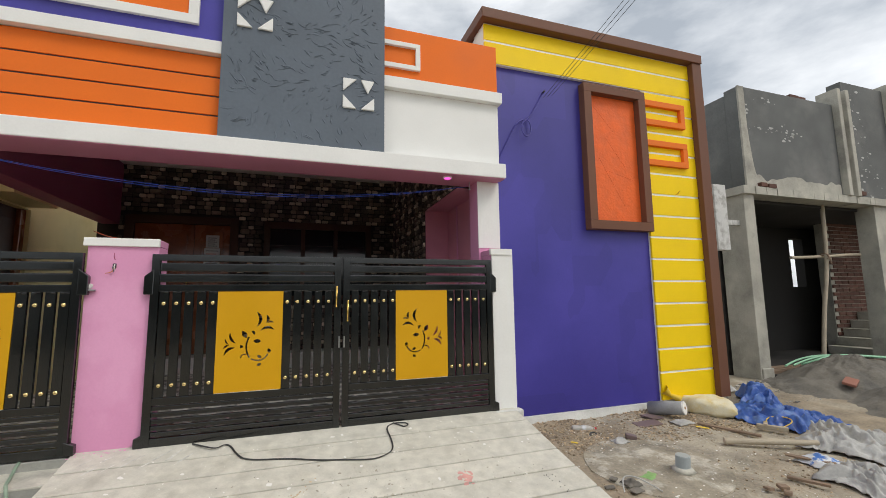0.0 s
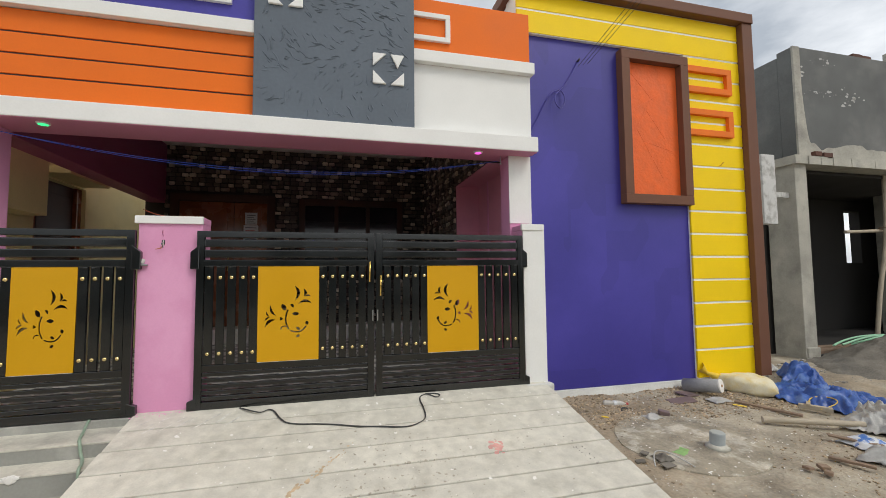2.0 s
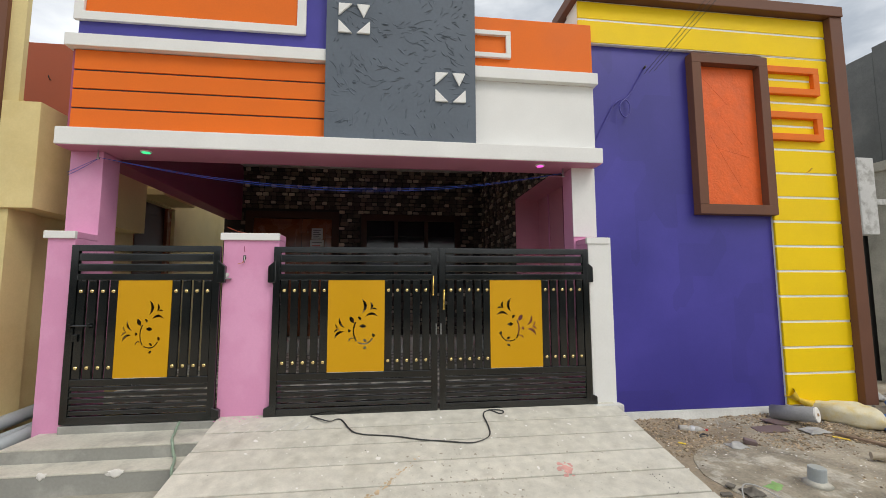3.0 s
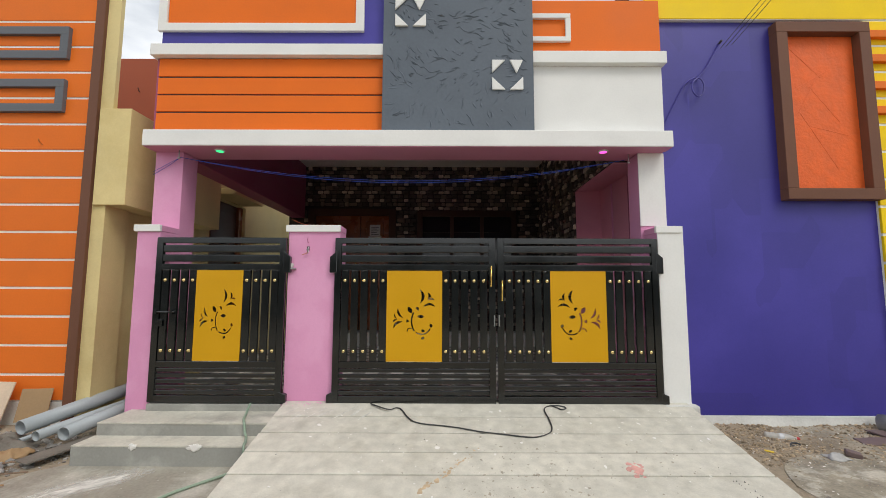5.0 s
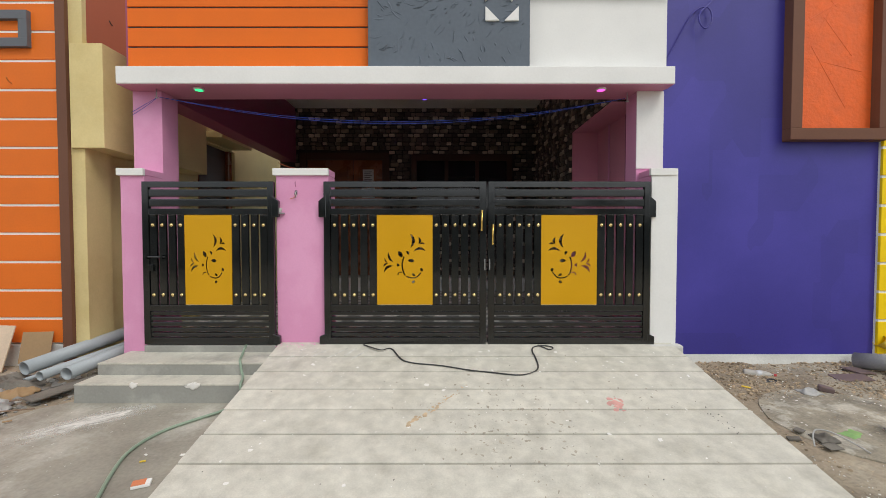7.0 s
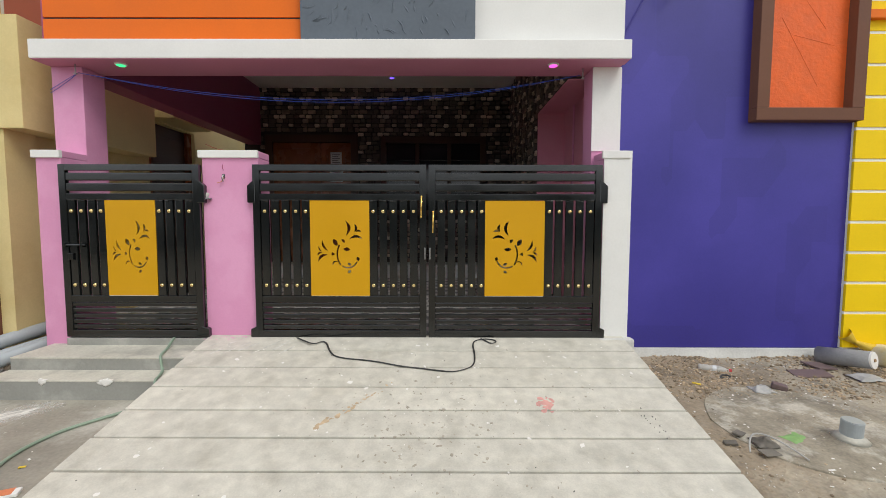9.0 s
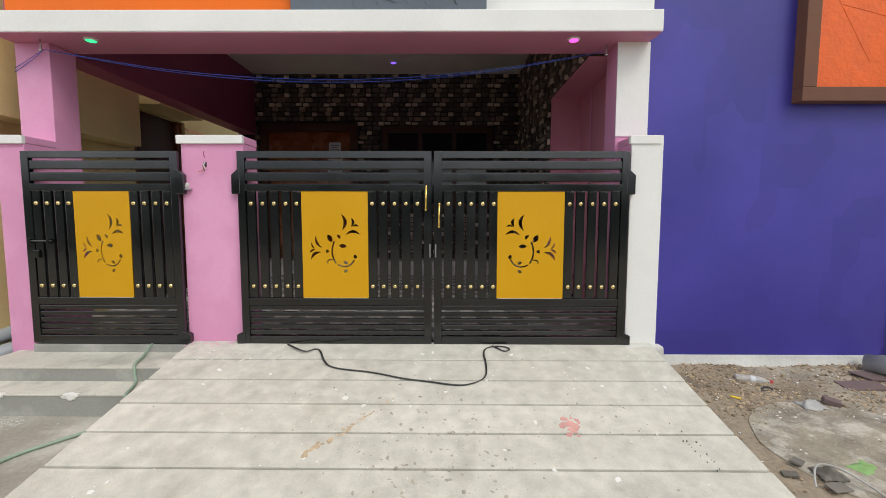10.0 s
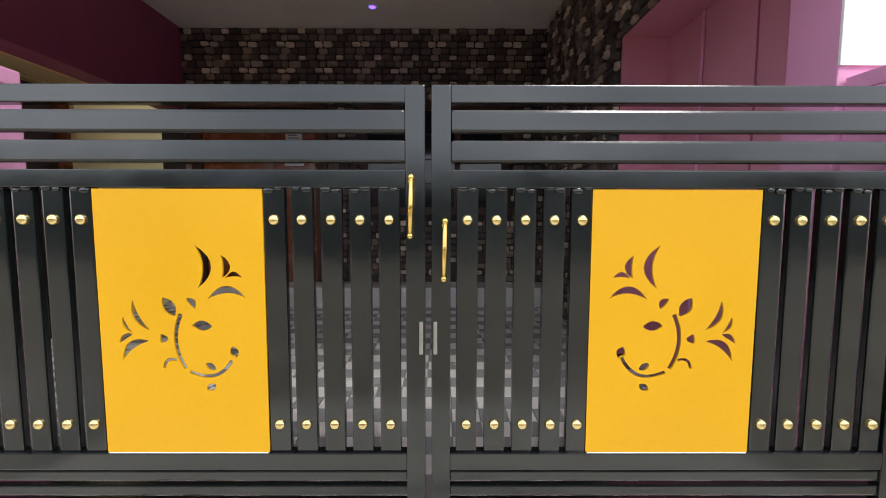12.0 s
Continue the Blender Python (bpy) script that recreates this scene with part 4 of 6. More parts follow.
def porch_cables():
    c = empty("hanging_cable", "thin twin blue cable sagging below the canopy", "cable", (0, 4.1, 2.36))
    for dz in (0.0, 0.022):
        pts = [(x, y - 4.1, z - 2.36) for x, y, z in sagging((-2.72, 4.03, 2.375), (1.83, 4.15, 2.40), 0.235 + dz)]
        tube("strand", pts, 0.0024, M_BLUE_CABLE, parent=c)
    for dz in (0.0, 0.03):
        tube("strand", [(-2.72, -0.07, 0.015), (-2.85, -0.06, -0.05 - dz), (-3.0, -0.045, -0.125 - dz)], 0.0022, M_BLUE_CABLE, parent=c)
    for x, y in ((-2.71, 3.99), (1.83, 4.1)):
        bm = bmesh.new()
        rod(bm, (x, y - 4.1, 0.0), (x, y - 4.1, 0.08), 0.006, sides=8)
        box(bm, x - 0.012, x + 0.012, y - 4.112, y - 4.09, -0.012, 0.0, 0.003)
        part("hook", bm, M_RAW, c, "small steel hook", True)
    tube("wall_pipe", [(2.088, 5.2, 0.07), (2.088, 5.2, 1.2), (2.088, 5.2, BEAM_Z - 0.013)], 0.011, M_PINK, "pink-painted conduit up the niche wall", "conduit")
    tube("wall_cable", [(2.094, 4.75, 0.07), (2.092, 4.76, 0.9), (2.094, 4.73, 1.6), (2.094, 4.74, BEAM_Z - 0.013)], 0.005, M_PLUM, "thin cable down the niche wall", "cable")


porch_cables()


def pillar_wiring():
    w = empty("bell_wiring", "bare bell-push wires hanging out of the pink pillar", "wiring", (-1.317, 3.785, 1.43))
    bm = bmesh.new()
    box(bm, -0.012, 0.012, -0.006, 0.001, -0.02, 0.02, 0.004)
    part("outlet", bm, M_GROOVE, w)
    for i, (mat, pts) in enumerate(((M_WHITE, [(0, 0, 0.01), (0.012, -0.03, 0.015), (0.006, -0.035, -0.015), (0.012, -0.02, -0.035)]),
                                    (M_COPPER, [(0, 0, -0.01), (0.006, -0.03, -0.02), (0.0, -0.03, -0.045), (-0.03, -0.025, -0.055), (-0.05, -0.02, -0.058)]),
                                    (M_GREY_TRIM, [(0, 0, 0.0), (-0.01, -0.03, -0.01), (0.008, -0.036, -0.03), (0.004, -0.02, -0.05)]))):
        tube("wire", pts, 0.003, mat, parent=w)
    tube("scar", [(0.0, -0.001, 0.05), (-0.012, -0.001, 0.075), (-0.006, -0.001, 0.1)], 0.003, M_PLUM, parent=w)
    c = empty("cap_wiring", "loose red and grey wires on top of the pillar", "wiring", (-1.3, 3.9, 1.648))
    tube("wire", [(0, 0, 0.004), (-0.06, 0, 0.02), (-0.13, -0.03, 0.03), (-0.2, -0.05, 0.065)], 0.003, M_RUST, parent=c)
    tube("wire", [(0, 0, 0.004), (0.05, 0, 0.012), (0.1, -0.03, 0.004)], 0.003, M_WHITE, parent=c)
    tube("wire", [(-0.1, 0, 0.004), (-0.15, 0.03, 0.02), (-0.22, -0.02, 0.012)], 0.004, M_BLUE_CABLE, parent=c)
    b = empty("latch_bracket", "bent bare-steel latch bracket set in chipped plaster", "bracket", (-1.505, 3.77, 1.235))
    bm = bmesh.new()
    box(bm, -0.02, 0.03, -0.025, 0.012, 0.03, 0.1, 0.006)
    box(bm, -0.02, 0.085, -0.02, 0.012, 0.0, 0.012, 0.003)
    box(bm, 0.0, 0.012, -0.025, -0.01, 0.012, 0.13, 0.003)
    part("plate", bm, M_RAW, b)
    bm = bmesh.new()
    bmesh.ops.create_icosphere(bm, subdivisions=2, radius=0.04, matrix=Matrix.Translation((0.02, 0.01, 0.035)) @ Matrix.Diagonal((1, 0.5, 0.7, 1)))
    for v in bm.verts:
        v.co += Vector(noise.noise_vector(v.co * 40)) * 0.01
    part("mortar", bm, M_SKIRT, b, "crumbling cement mortar")


pillar_wiring()

# ---- neighbour on the west: orange grooved front, beige side ----


def neighbour_west():
    zs = [-0.04] + [0.213 + 0.2815 * k for k in range(16)]
    striped_wall("wall_neighbour_orange", -8.5, -3.72, 4.1, 4.4, zs, M_ORANGE_DEEP, M_GROOVE_WHITE, "orange rendered neighbour wall with white grooves", gap=0.024, proud=0.007)
    slab_box("plinth_neighbour", -8.5, -3.72, 4.09, 4.4, -0.5, -0.045, M_SKIRT, "grey cement plinth of the neighbour house", bevel=0.01)
    slab_box("brown_strip", -3.72, -3.625, 4.05, 4.4, -0.5, 2.94, M_BROWN, "brown painted corner strip", bevel=0)
    slab_box("brown_strip_upper", -3.72, -3.625, 4.05, 4.14, 2.94, 4.7, M_BROWN, "brown painted corner strip of the parapet", bevel=0)
    slab_box("pilaster_beige", -3.624, -3.49, 4.09, 4.4, -0.5, 2.94, M_BEIGE, "beige painted corner pilaster", bevel=0)
    slab_box("pilaster_beige_upper", -3.624, -3.49, 4.09, 4.14, 2.94, 4.7, M_BEIGE, "beige painted corner pilaster of the parapet", bevel=0)
    for zc in (3.042, 3.617):
        rectangle_trim("trim_grey_hook", -5.0, -3.995, zc - 0.175, zc + 0.175, 4.055, 4.105, 0.085, M_GREY_TRIM, "raised grey plaster bracket on the orange wall", "rtb")
    # side wall along the passage, with an opening
    oy0, oy1, oz = 6.1, 7.2, 2.46
    bm = bmesh.new()
    box(bm, -3.75, -3.55, 4.4, oy0, -0.5, 2.95)
    box(bm, -3.75, -3.55, oy1, 10.0, -0.5, 2.95)
    box(bm, -3.75, -3.55, oy0, oy1, oz, 2.95)
    solid("wall_neighbour_side", bm, M_BEIGE, "beige side wall of the neighbour house", "wall", "structure")
    slab_box("wall_neighbour_inner", -3.95, -3.76, oy0 - 0.1, oy1 + 0.1, -0.5, 2.9, M_ROOM_SHADE, "plain inner face behind the side door")
    slab_box("sunshade", -3.56, -3.2, 6.12, 7.1, 2.48, 2.57, M_BEIGE, "beige concrete sunshade over the side door", bevel=0.01)
    d = empty("side_door", "dark brown timber side door of the neighbour house", "door", (-3.70, 6.65, -0.3))
    for nm, a in (("door_frame", (-0.55, -0.43)), ("door_frame", (0.43, 0.55))):
        bm = bmesh.new()
        box(bm, -0.02, 0.1, a[0], a[1], 0, 2.76, 0.008)
        part(nm, bm, M_WOOD, d)
    bm = bmesh.new()
    box(bm, 0.0, 0.05, -0.43, 0.43, 0, 2.76, 0.006)
    leaf = part("door_leaf", bm, M_WOOD_DARK, d)
    for z in (0.3, 1.2, 2.0):
        bm = bmesh.new()
        box(bm, 0.049, 0.065, -0.36, 0.36, z, z + 0.6, 0.012)
        part("raised_panel", bm, M_WOOD_DARK, leaf)
    # bay box high on the side wall
    bm = bmesh.new()
    box(bm, -3.60, -3.275, 4.06, 5.85, 1.893, 2.90, 0.006)
    solid("bay_box", bm, M_BEIGE, "projecting beige box high on the side wall", "bay", "structure")
    slab_box("terrace_slab", -8.5, -3.55, 4.4, 10, 2.8, 2.94, M_CEMENT_PALE, "flat roof of the neighbour house")
    slab_box("wall_stair_head", -8.5, -3.55, 6.0, 6.2, 2.94, 4.55, M_RUST, "red-brown wall of the neighbour's roof room")
    slab_box("roof_room", -8.5, -3.57, 6.2, 8, 2.94, 4.53, M_BEIGE, "roof room of the neighbour house")
    slab_box("band_beige", -3.548, -2.9, 6.02, 6.2, 2.94, 3.2, M_BEIGE, "beige parapet at the passage")


def hooks_on_walls():
    for at, mat in (((-4.2, 4.1, 2.53), M_COPPER), ((-4.67, 6.0, 4.02), M_DARK_SPOT), ((4.75, 4.03, 2.47), M_BRASS)):
        tube("wall_hook", [at, (at[0], at[1] - 0.04, at[2] + 0.005), (at[0] + 0.012, at[1] - 0.06, at[2] + 0.04)], 0.006, mat, "small bent steel hook set in the wall", "hook")


neighbour_west()
hooks_on_walls()


def service_wires():
    w = empty("service_wires", "three thin overhead wires running down to the violet wall", "wire", (2.8, 4.05, 3.55))
    for k in range(3):
        a = Vector((0.06 * k, -0.01, 0.02 * k))
        pts = sagging(a, (5.0 + 0.25 * k, -9.0, 9.5), 0.5)
        tube("wire", pts, 0.003, M_CABLE, parent=w)
    l = empty("wall_cable_loop", "purple-painted cable looped on the violet wall", "cable", (2.54, 4.075, 3.2))
    tube("loop", [(0.27, -0.01, 0.42), (0.16, -0.015, 0.22), (0.05, -0.03, 0.06), (-0.06, -0.045, -0.02), (-0.07, -0.06, -0.13), (0.0, -0.06, -0.2), (0.07, -0.05, -0.1), (0.06, -0.03, 0.02), (0.0, -0.02, 0.05), (-0.1, -0.015, 0.0), (-0.18, -0.012, -0.14), (-0.36, -0.01, -0.48)], 0.007, M_PURPLE, parent=l)
    bm = bmesh.new()
    rod(bm, (0.27, 0, 0.42), (0.27, -0.05, 0.43), 0.012, sides=10)
    part("insulator", bm, M_GROOVE, l, "dark wire clip", True)


service_wires()

# ---- building under construction on the east ----
CX, CY = 6.5, 4.6


def unfinished_house():
    before = set(scene.objects)
    bm = bmesh.new()
    box(bm, CX, CX + 0.24, CY, CY + 0.45, -0.45, 2.72, 0.012)
    solid("column_concrete", bm, M_CEMENT_PALE, "raw concrete column with board marks", "column", "structure")
    slab_box("column_concrete_far", 9.9, 10.3, CY, CY + 0.3, -0.45, 2.7, M_CEMENT_PALE, "raw concrete column", category="column")
    slab_box("column_footing", CX + 0.02, CX + 0.27, CY - 0.02, CY + 0.42, -0.6, -0.06, M_CEMENT_PALE, "cement footing", bevel=0.02)
    bm = bmesh.new()
    for i in range(64):
        x0 = CX - 0.05 + i * 0.13
        o = 0.02 * noise.noise((i * 0.7, 0, 0))
        box(bm, x0, x0 + 0.132, CY - 0.06 + o, CY + 2.3, 2.70 + 0.4 * o, 2.83 + o * 0.5)
    solid("floor_slab_raw", bm, M_CEMENT_PALE, "ragged raw concrete floor slab edge", "slab", "structure")
    bm = bmesh.new()
    box(bm, CX + 0.12, 9.05, CY, CY + 0.25, 2.83, 4.57, 0.01)
    solid("wall_cement_upper", bm, M_CEMENT, "grey cement-plastered upper wall with damp patches", "wall", "structure")
    slab_box("wall_cement_side", CX + 0.12, CX + 0.34, CY + 0.25, CY + 4.5, 2.83, 4.5, M_CEMENT, "cement-plastered side wall")
    slab_box("wall_edge_strip", CX + 0.10, CX + 0.24, CY - 0.012, CY + 0.02, 2.83, 4.57, M_CEMENT_PALE, "paler plaster edge strip", bevel=0.004)
    for x in (9.06, 9.3):
        slab_box("fin_upper", x, x + 0.1, CY - 0.1, CY + 0.25, 2.83, 4.86, M_CEMENT_PALE, "thin upright cement fin", bevel=0.01)
    slab_box("wall_cement_upper_far", 9.42, 10.7, CY + 0.02, CY + 0.25, 2.83, 5.1, M_CEMENT, "taller cement-plastered upper wall")
    slab_box("wall_cement_far_fin", 10.7, 10.85, CY - 0.12, CY + 0.25, 2.83, 5.2, M_CEMENT_PALE, "upright cement fin")
    slab_box("roof_raw", CX + 0.3, 12, CY + 0.3, 6.9, 4.3, 4.45, M_CEMENT, "raw roof slab")
    rng = random.Random(31)
    smear = bmesh.new()
    for cx, cz, n, sx, sz in ((7.3, 3.86, 26, 0.25, 0.03), (7.75, 3.84, 20, 0.1, 0.08), (9.9, 3.4, 34, 0.2, 0.3), (9.75, 4.4, 30, 0.15, 0.3), (6.75, 4.2, 8, 0.04, 0.05), (7.2, 4.4, 10, 0.15, 0.03)):
        for _ in range(n):
            x, z, r = rng.gauss(cx, sx), rng.gauss(cz, sz), 0.008 + 0.05 * rng.random() ** 3
            vs = [smear.verts.new((x + math.cos(k * 0.9) * r * rng.uniform(0.5, 1.2), CY - (0.004 if x < 9.06 else -0.016), z + math.sin(k * 0.9) * r * 0.5 * rng.uniform(0.5, 1.2))) for k in range(7)]
            smear.faces.new(vs[::-1])
    solid("plaster_smears", smear, M_SMEAR, "white putty smears on the cement wall", "smears", "stuff")
    # rooms behind, open to the front; their shade is put into a near-black colour
    slab_box("wall_raw_west", CX, CX + 0.2, CY + 0.5, 10, -0.45, 2.7, M_ROOM_SHADE, "unplastered side wall, coloured near black for room shade")
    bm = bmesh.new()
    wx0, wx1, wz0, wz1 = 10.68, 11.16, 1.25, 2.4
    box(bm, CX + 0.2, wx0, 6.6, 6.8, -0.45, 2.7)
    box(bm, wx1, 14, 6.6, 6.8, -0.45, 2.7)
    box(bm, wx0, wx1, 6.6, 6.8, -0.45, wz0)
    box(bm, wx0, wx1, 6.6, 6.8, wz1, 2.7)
    solid("wall_raw_rear", bm, M_ROOM_SHADE, "unplastered rear wall with an open window hole, near black for room shade", "wall", "structure")
    slab_box("floor_raw", CX + 0.2, 14, CY, 9.0, -0.5, -0.18, M_ROOM_SHADE, "bare earth floor of the unfinished house, coloured near black for shade")
    slab_box("wall_raw_east", 13.8, 14, CY, 6.6, -0.45, 2.7, M_ROOM_SHADE, "unplastered side wall, coloured near black for room shade")
    # thin sheet added below the slab to darken its pale underside
    slab_box("ceiling_shade", CX + 0.2, 14, CY + 0.25, 6.6, 2.64, 2.695, M_ROOM_SHADE, "near-black sheet under the slab, shade put into its colour")
    # brick wall beside the stair
    bw = empty("brick_wall", "unplastered red brick wall beside the stair", "wall", (10.8, 5.9, -0.18))
    bw["kind"] = "structure"
    bm = bmesh.new()
    box(bm, 0.0, 2.2, 0.012, 0.22, 0.0, 2.88)
    part("mortar", bm, M_CEMENT_PALE, bw)
    bm = bmesh.new()
    box(bm, -0.105, 0.105, 0, 0.03, -0.036, 0.036, 0.004)
    brick = mesh_of("brick", bm, M_BRICK)
    count = 0
    rest = bmesh.new()
    for r in range(33):
        for c in range(10):
            x = 0.12 + c * 0.222 - (0.11 if r % 2 else 0)
            if x < 0.1:
                continue
            z = 0.045 + r * 0.086
            if count < 290:
                piece("brick", brick, bw, (x, -0.006 + 0.006 * math.sin(r * 3 + c), z))
                count += 1
            else:
                box(rest, x - 0.105, x + 0.105, 0, 0.03, z - 0.036, z + 0.036)
    if len(rest.verts):
        part("brick_rest", rest, M_BRICK_STUFF, bw)["kind"] = "stuff"
    for r in range(5):
        slab_box("stair_step", 10.4 + 0.27 * r, 12.6, 5.0, 5.88, -0.18 + 0.17 * r, -0.01 + 0.17 * r, M_CEMENT_PALE, "rough cement stair step", bevel=0.01)
    # timber props
    p = empty("timber_props", "peeled timber prop and rail lashed together", "scaffold", (8.75, 4.85, -0.2))
    tube("upright_pole", [(-0.35, 0, 0.02), (-0.2, 0, 0.9), (0.02, 0, 1.6), (0.10, 0, 2.2), (0.12, 0, 2.9)], 0.034, M_POLE, parent=p)
    tube("rail_pole", [(-0.75, 0.08, 1.92), (0.1, 0.08, 1.95), (1.0, 0.06, 2.02), (2.6, 0.02, 2.05)], 0.028, M_POLE, parent=p)
    tube("lashing", [(0.02, -0.05, 1.9), (0.1, -0.06, 1.95), (0.0, 0.11, 1.99), (0.06, -0.06, 2.02), (0.06, -0.07, 1.8)], 0.012, M_BOARD, parent=p)
    # scraps on the slab edge
    for x, z, s in ((CX + 0.42, 2.87, 0.07), (CX + 0.62, 2.86, 0.09), (9.5, 2.9, 0.1)):
        bm = bmesh.new()
        box(bm, -s, s, -0.04, 0.04, -0.035, 0.035, 0.006)
        b = solid("loose_brick", bm, M_BRICK, "loose broken brick on the slab edge", "brick")
        b.location = (x, CY - 0.03, z)
    for x, z in ((8.15, 4.62), (8.35, 4.61)):
        bm = bmesh.new()
        box(bm, -0.11, 0.11, -0.05, 0.05, -0.04, 0.05, 0.006)
        b = solid("loose_brick", bm, M_BRICK, "loose brick on the wall top", "brick")
        b.location = (x, CY + 0.12, z)
    # meter box on the side of the yellow house
    bm = bmesh.new()
    box(bm, 5.94, 6.2, 4.66, 4.8, 1.78, 2.84, 0.012)
    box(bm, 6.19, 6.5, 4.7, 4.76, 2.2, 2.28)
    solid("meter_board", bm, material("splashed_board_paint", (0.60, 0.60, 0.58), 0.7, second=(0.38, 0.375, 0.35), second_scale=5, second_at=(0.5, 0.62)), "paint-splashed white board beside the raw column", "board")
    for i, (x, y, ln, a) in enumerate(((7.3, 4.75, 1.2, 4), (7.6, 4.95, 1.5, -3), (9.2, 4.8, 1.6, 2))):
        bm = bmesh.new()
        box(bm, -ln / 2, ln / 2, -0.06, 0.06, 0, 0.05, 0.004)
        b = solid("loose_plank", bm, M_BOARD, "weathered shuttering plank on the ground", "plank", group="shuttering planks")
        b.matrix_world = pose(x, y, -0.18, 0, 0, a)
    # ragged bare strip where the finishing coat stops short of the slab and the corner
    bm = bmesh.new()
    y = CY - 0.007
    low, high = [], []
    for i in range(90):
        x = CX + 0.24 + i * 0.0255
        h = 0.2 + 0.1 * noise.noise((x * 1.6, 0, 3)) + 0.08 * noise.noise((x * 6, 0, 8)) + 0.9 * max(0, 1 - i / 5) ** 2
        low.append(bm.verts.new((x, y, 2.832)))
        high.append(bm.verts.new((x, y, 2.832 + h)))
    for i in range(89):
        bm.faces.new((low[i], low[i + 1], high[i + 1], high[i]))
    solid("bare_plaster_strip", bm, M_CEMENT_PALE, "ragged pale band of bare plaster low on the cement wall", "plaster", "structure")
    # storeys beyond the window hole
    slab_box("rear_house", 8, 34, 22, 26, -0.5, 2.6, M_CEMENT_PALE, "pale house beyond the window hole")
    for ob in set(scene.objects) - before:
        if ob.parent is None:
            ob.location += Vector((0.32, 0.0, 0.07))


unfinished_house()

# ---- building yard in front of it ----


def heap(name, cx, cy, rx, ry, h, seed, label):
    bm = bmesh.new()
    n, m = 110, 40
    rows = []
    top = bm.verts.new((cx, cy, ground_height(cx, cy) + h))
    for j in range(1, m + 1):
        r = j / m
        row = []
        for i in range(n):
            a = 2 * math.pi * i / n
            rr = r * (1 + 0.13 * noise.noise((math.cos(a) * 1.5, math.sin(a) * 1.5, seed)))
            x, y = cx + math.cos(a) * rx * rr, cy + math.sin(a) * ry * rr
            prof = 0.5 * (1 + math.cos(math.pi * min(1, r)))
            z = ground_height(x, y) - 0.03 * r + h * prof ** 0.8
            z += (1 - r * 0.6) * (0.07 * noise.noise((x * 2.5, y * 2.5, seed)) + 0.06 * noise.noise((x * 7, y * 7, seed)) + 0.04 * noise.noise((x * 16, y * 16, seed)))
            row.append(bm.verts.new((x, y, z)))
        rows.append(row)
    for i in range(n):
        bm.faces.new((top, rows[0][i], rows[0][(i + 1) % n]))
    for a, b in zip(rows, rows[1:]):
        for i in range(n):
            bm.faces.new((a[i], b[i], b[(i + 1) % n], a[(i + 1) % n]))
    bmesh.ops.recalc_face_normals(bm, faces=bm.faces)
    return solid(name, bm, M_SAND, label, "sand heap", smooth=True)


heap("sand_heap", 7.9, 4.0, 1.7, 0.95, 0.36, 1.0, "damp grey heap of building sand")
heap("sand_heap", 7.9, 2.75, 1.9, 1.1, 0.42, 5.0, "smoothed brownish heap of building sand")


def crumpled(name, x, y, sx, sy, h, seed, mat, label, turn=0.0, thickness=0.004, n=64):
    """A cloth dropped in folds: sharp ridges from warped noise over an uneven outline."""
    bm = bmesh.new()
    grid = []
    for j in range(n + 1):
        row = []
        for i in range(n + 1):
            u, v = i / n * 2 - 1, j / n * 2 - 1
            r = max(abs(u), abs(v))
            edge = 1 + 0.25 * noise.noise((u * 1.7, v * 1.7, seed))
            px, py = u * sx / 2 * edge, v * sy / 2 * edge
            q = Vector((px * 6.5, py * 6.5, seed))
            wv = Vector(noise.noise_vector(q * 0.6)) * 1.4
            f = 1 - abs(noise.noise(q + wv)) * 2.2
            f2 = 1 - abs(noise.noise(q * 1.7 + wv * 2 + Vector((9, 1, 2)))) * 2
            lift = h * max(0, 1 - r ** 2.4) * (0.45 + 0.55 * max(0, f)) + h * 0.34 * f2 * (1 - 0.5 * r)
            c, s = math.cos(turn), math.sin(turn)
            X, Y = x + px * c - py * s, y + px * s + py * c
            row.append(bm.verts.new((X, Y, ground_height(X, Y) + 0.012 + max(0, lift))))
        grid.append(row)
    for a, b in zip(grid, grid[1:]):
        for i in range(n):
            bm.faces.new((a[i], a[i + 1], b[i + 1], b[i]))
    ob = solid(name, bm, mat, label, "sheet", smooth=True)
    mod = ob.modifiers.new("thickness", "SOLIDIFY")
    mod.thickness = thickness
    return ob


crumpled("tarpaulin", 5.12, 3.22, 0.62, 1.05, 0.15, 2.0, M_TARP, "crumpled blue tarpaulin lying on the soil", turn=0.35)
crumpled("tarpaulin", 5.58, 3.80, 0.42, 0.42, 0.20, 7.0, M_TARP, "bunched blue tarpaulin by the sand heap", turn=0.8)
crumpled("empty_sacking", 4.98, 2.55, 0.7, 0.75, 0.17, 11.0, M_TARP_GREY, "crumpled dusty white sacking on the soil", turn=0.5)
crumpled("empty_sacking", 4.25, 2.05, 0.5, 0.5, 0.12, 15.0, M_TARP_GREY, "folded dusty sacking on the soil", turn=0.2)
crumpled("printed_scrap", 4.33, 2.42, 0.30, 0.26, 0.05, 61.0, material("blue_print_plastic", (0.58, 0.60, 0.62), 0.4, second=(0.06, 0.17, 0.48), second_scale=7, second_at=(0.5, 0.56)), "torn white plastic scrap with blue print", n=30)
crumpled("plastic_bag", 5.55, 4.4, 0.35, 0.4, 0.16, 19.0, M_TARP_GREY, "torn white plastic bag by the column", n=26)
crumpled("plastic_bag", 3.02, 3.33, 0.16, 0.12, 0.03, 23.0, M_TARP_GREY, "small crumpled grey plastic bag", n=20)
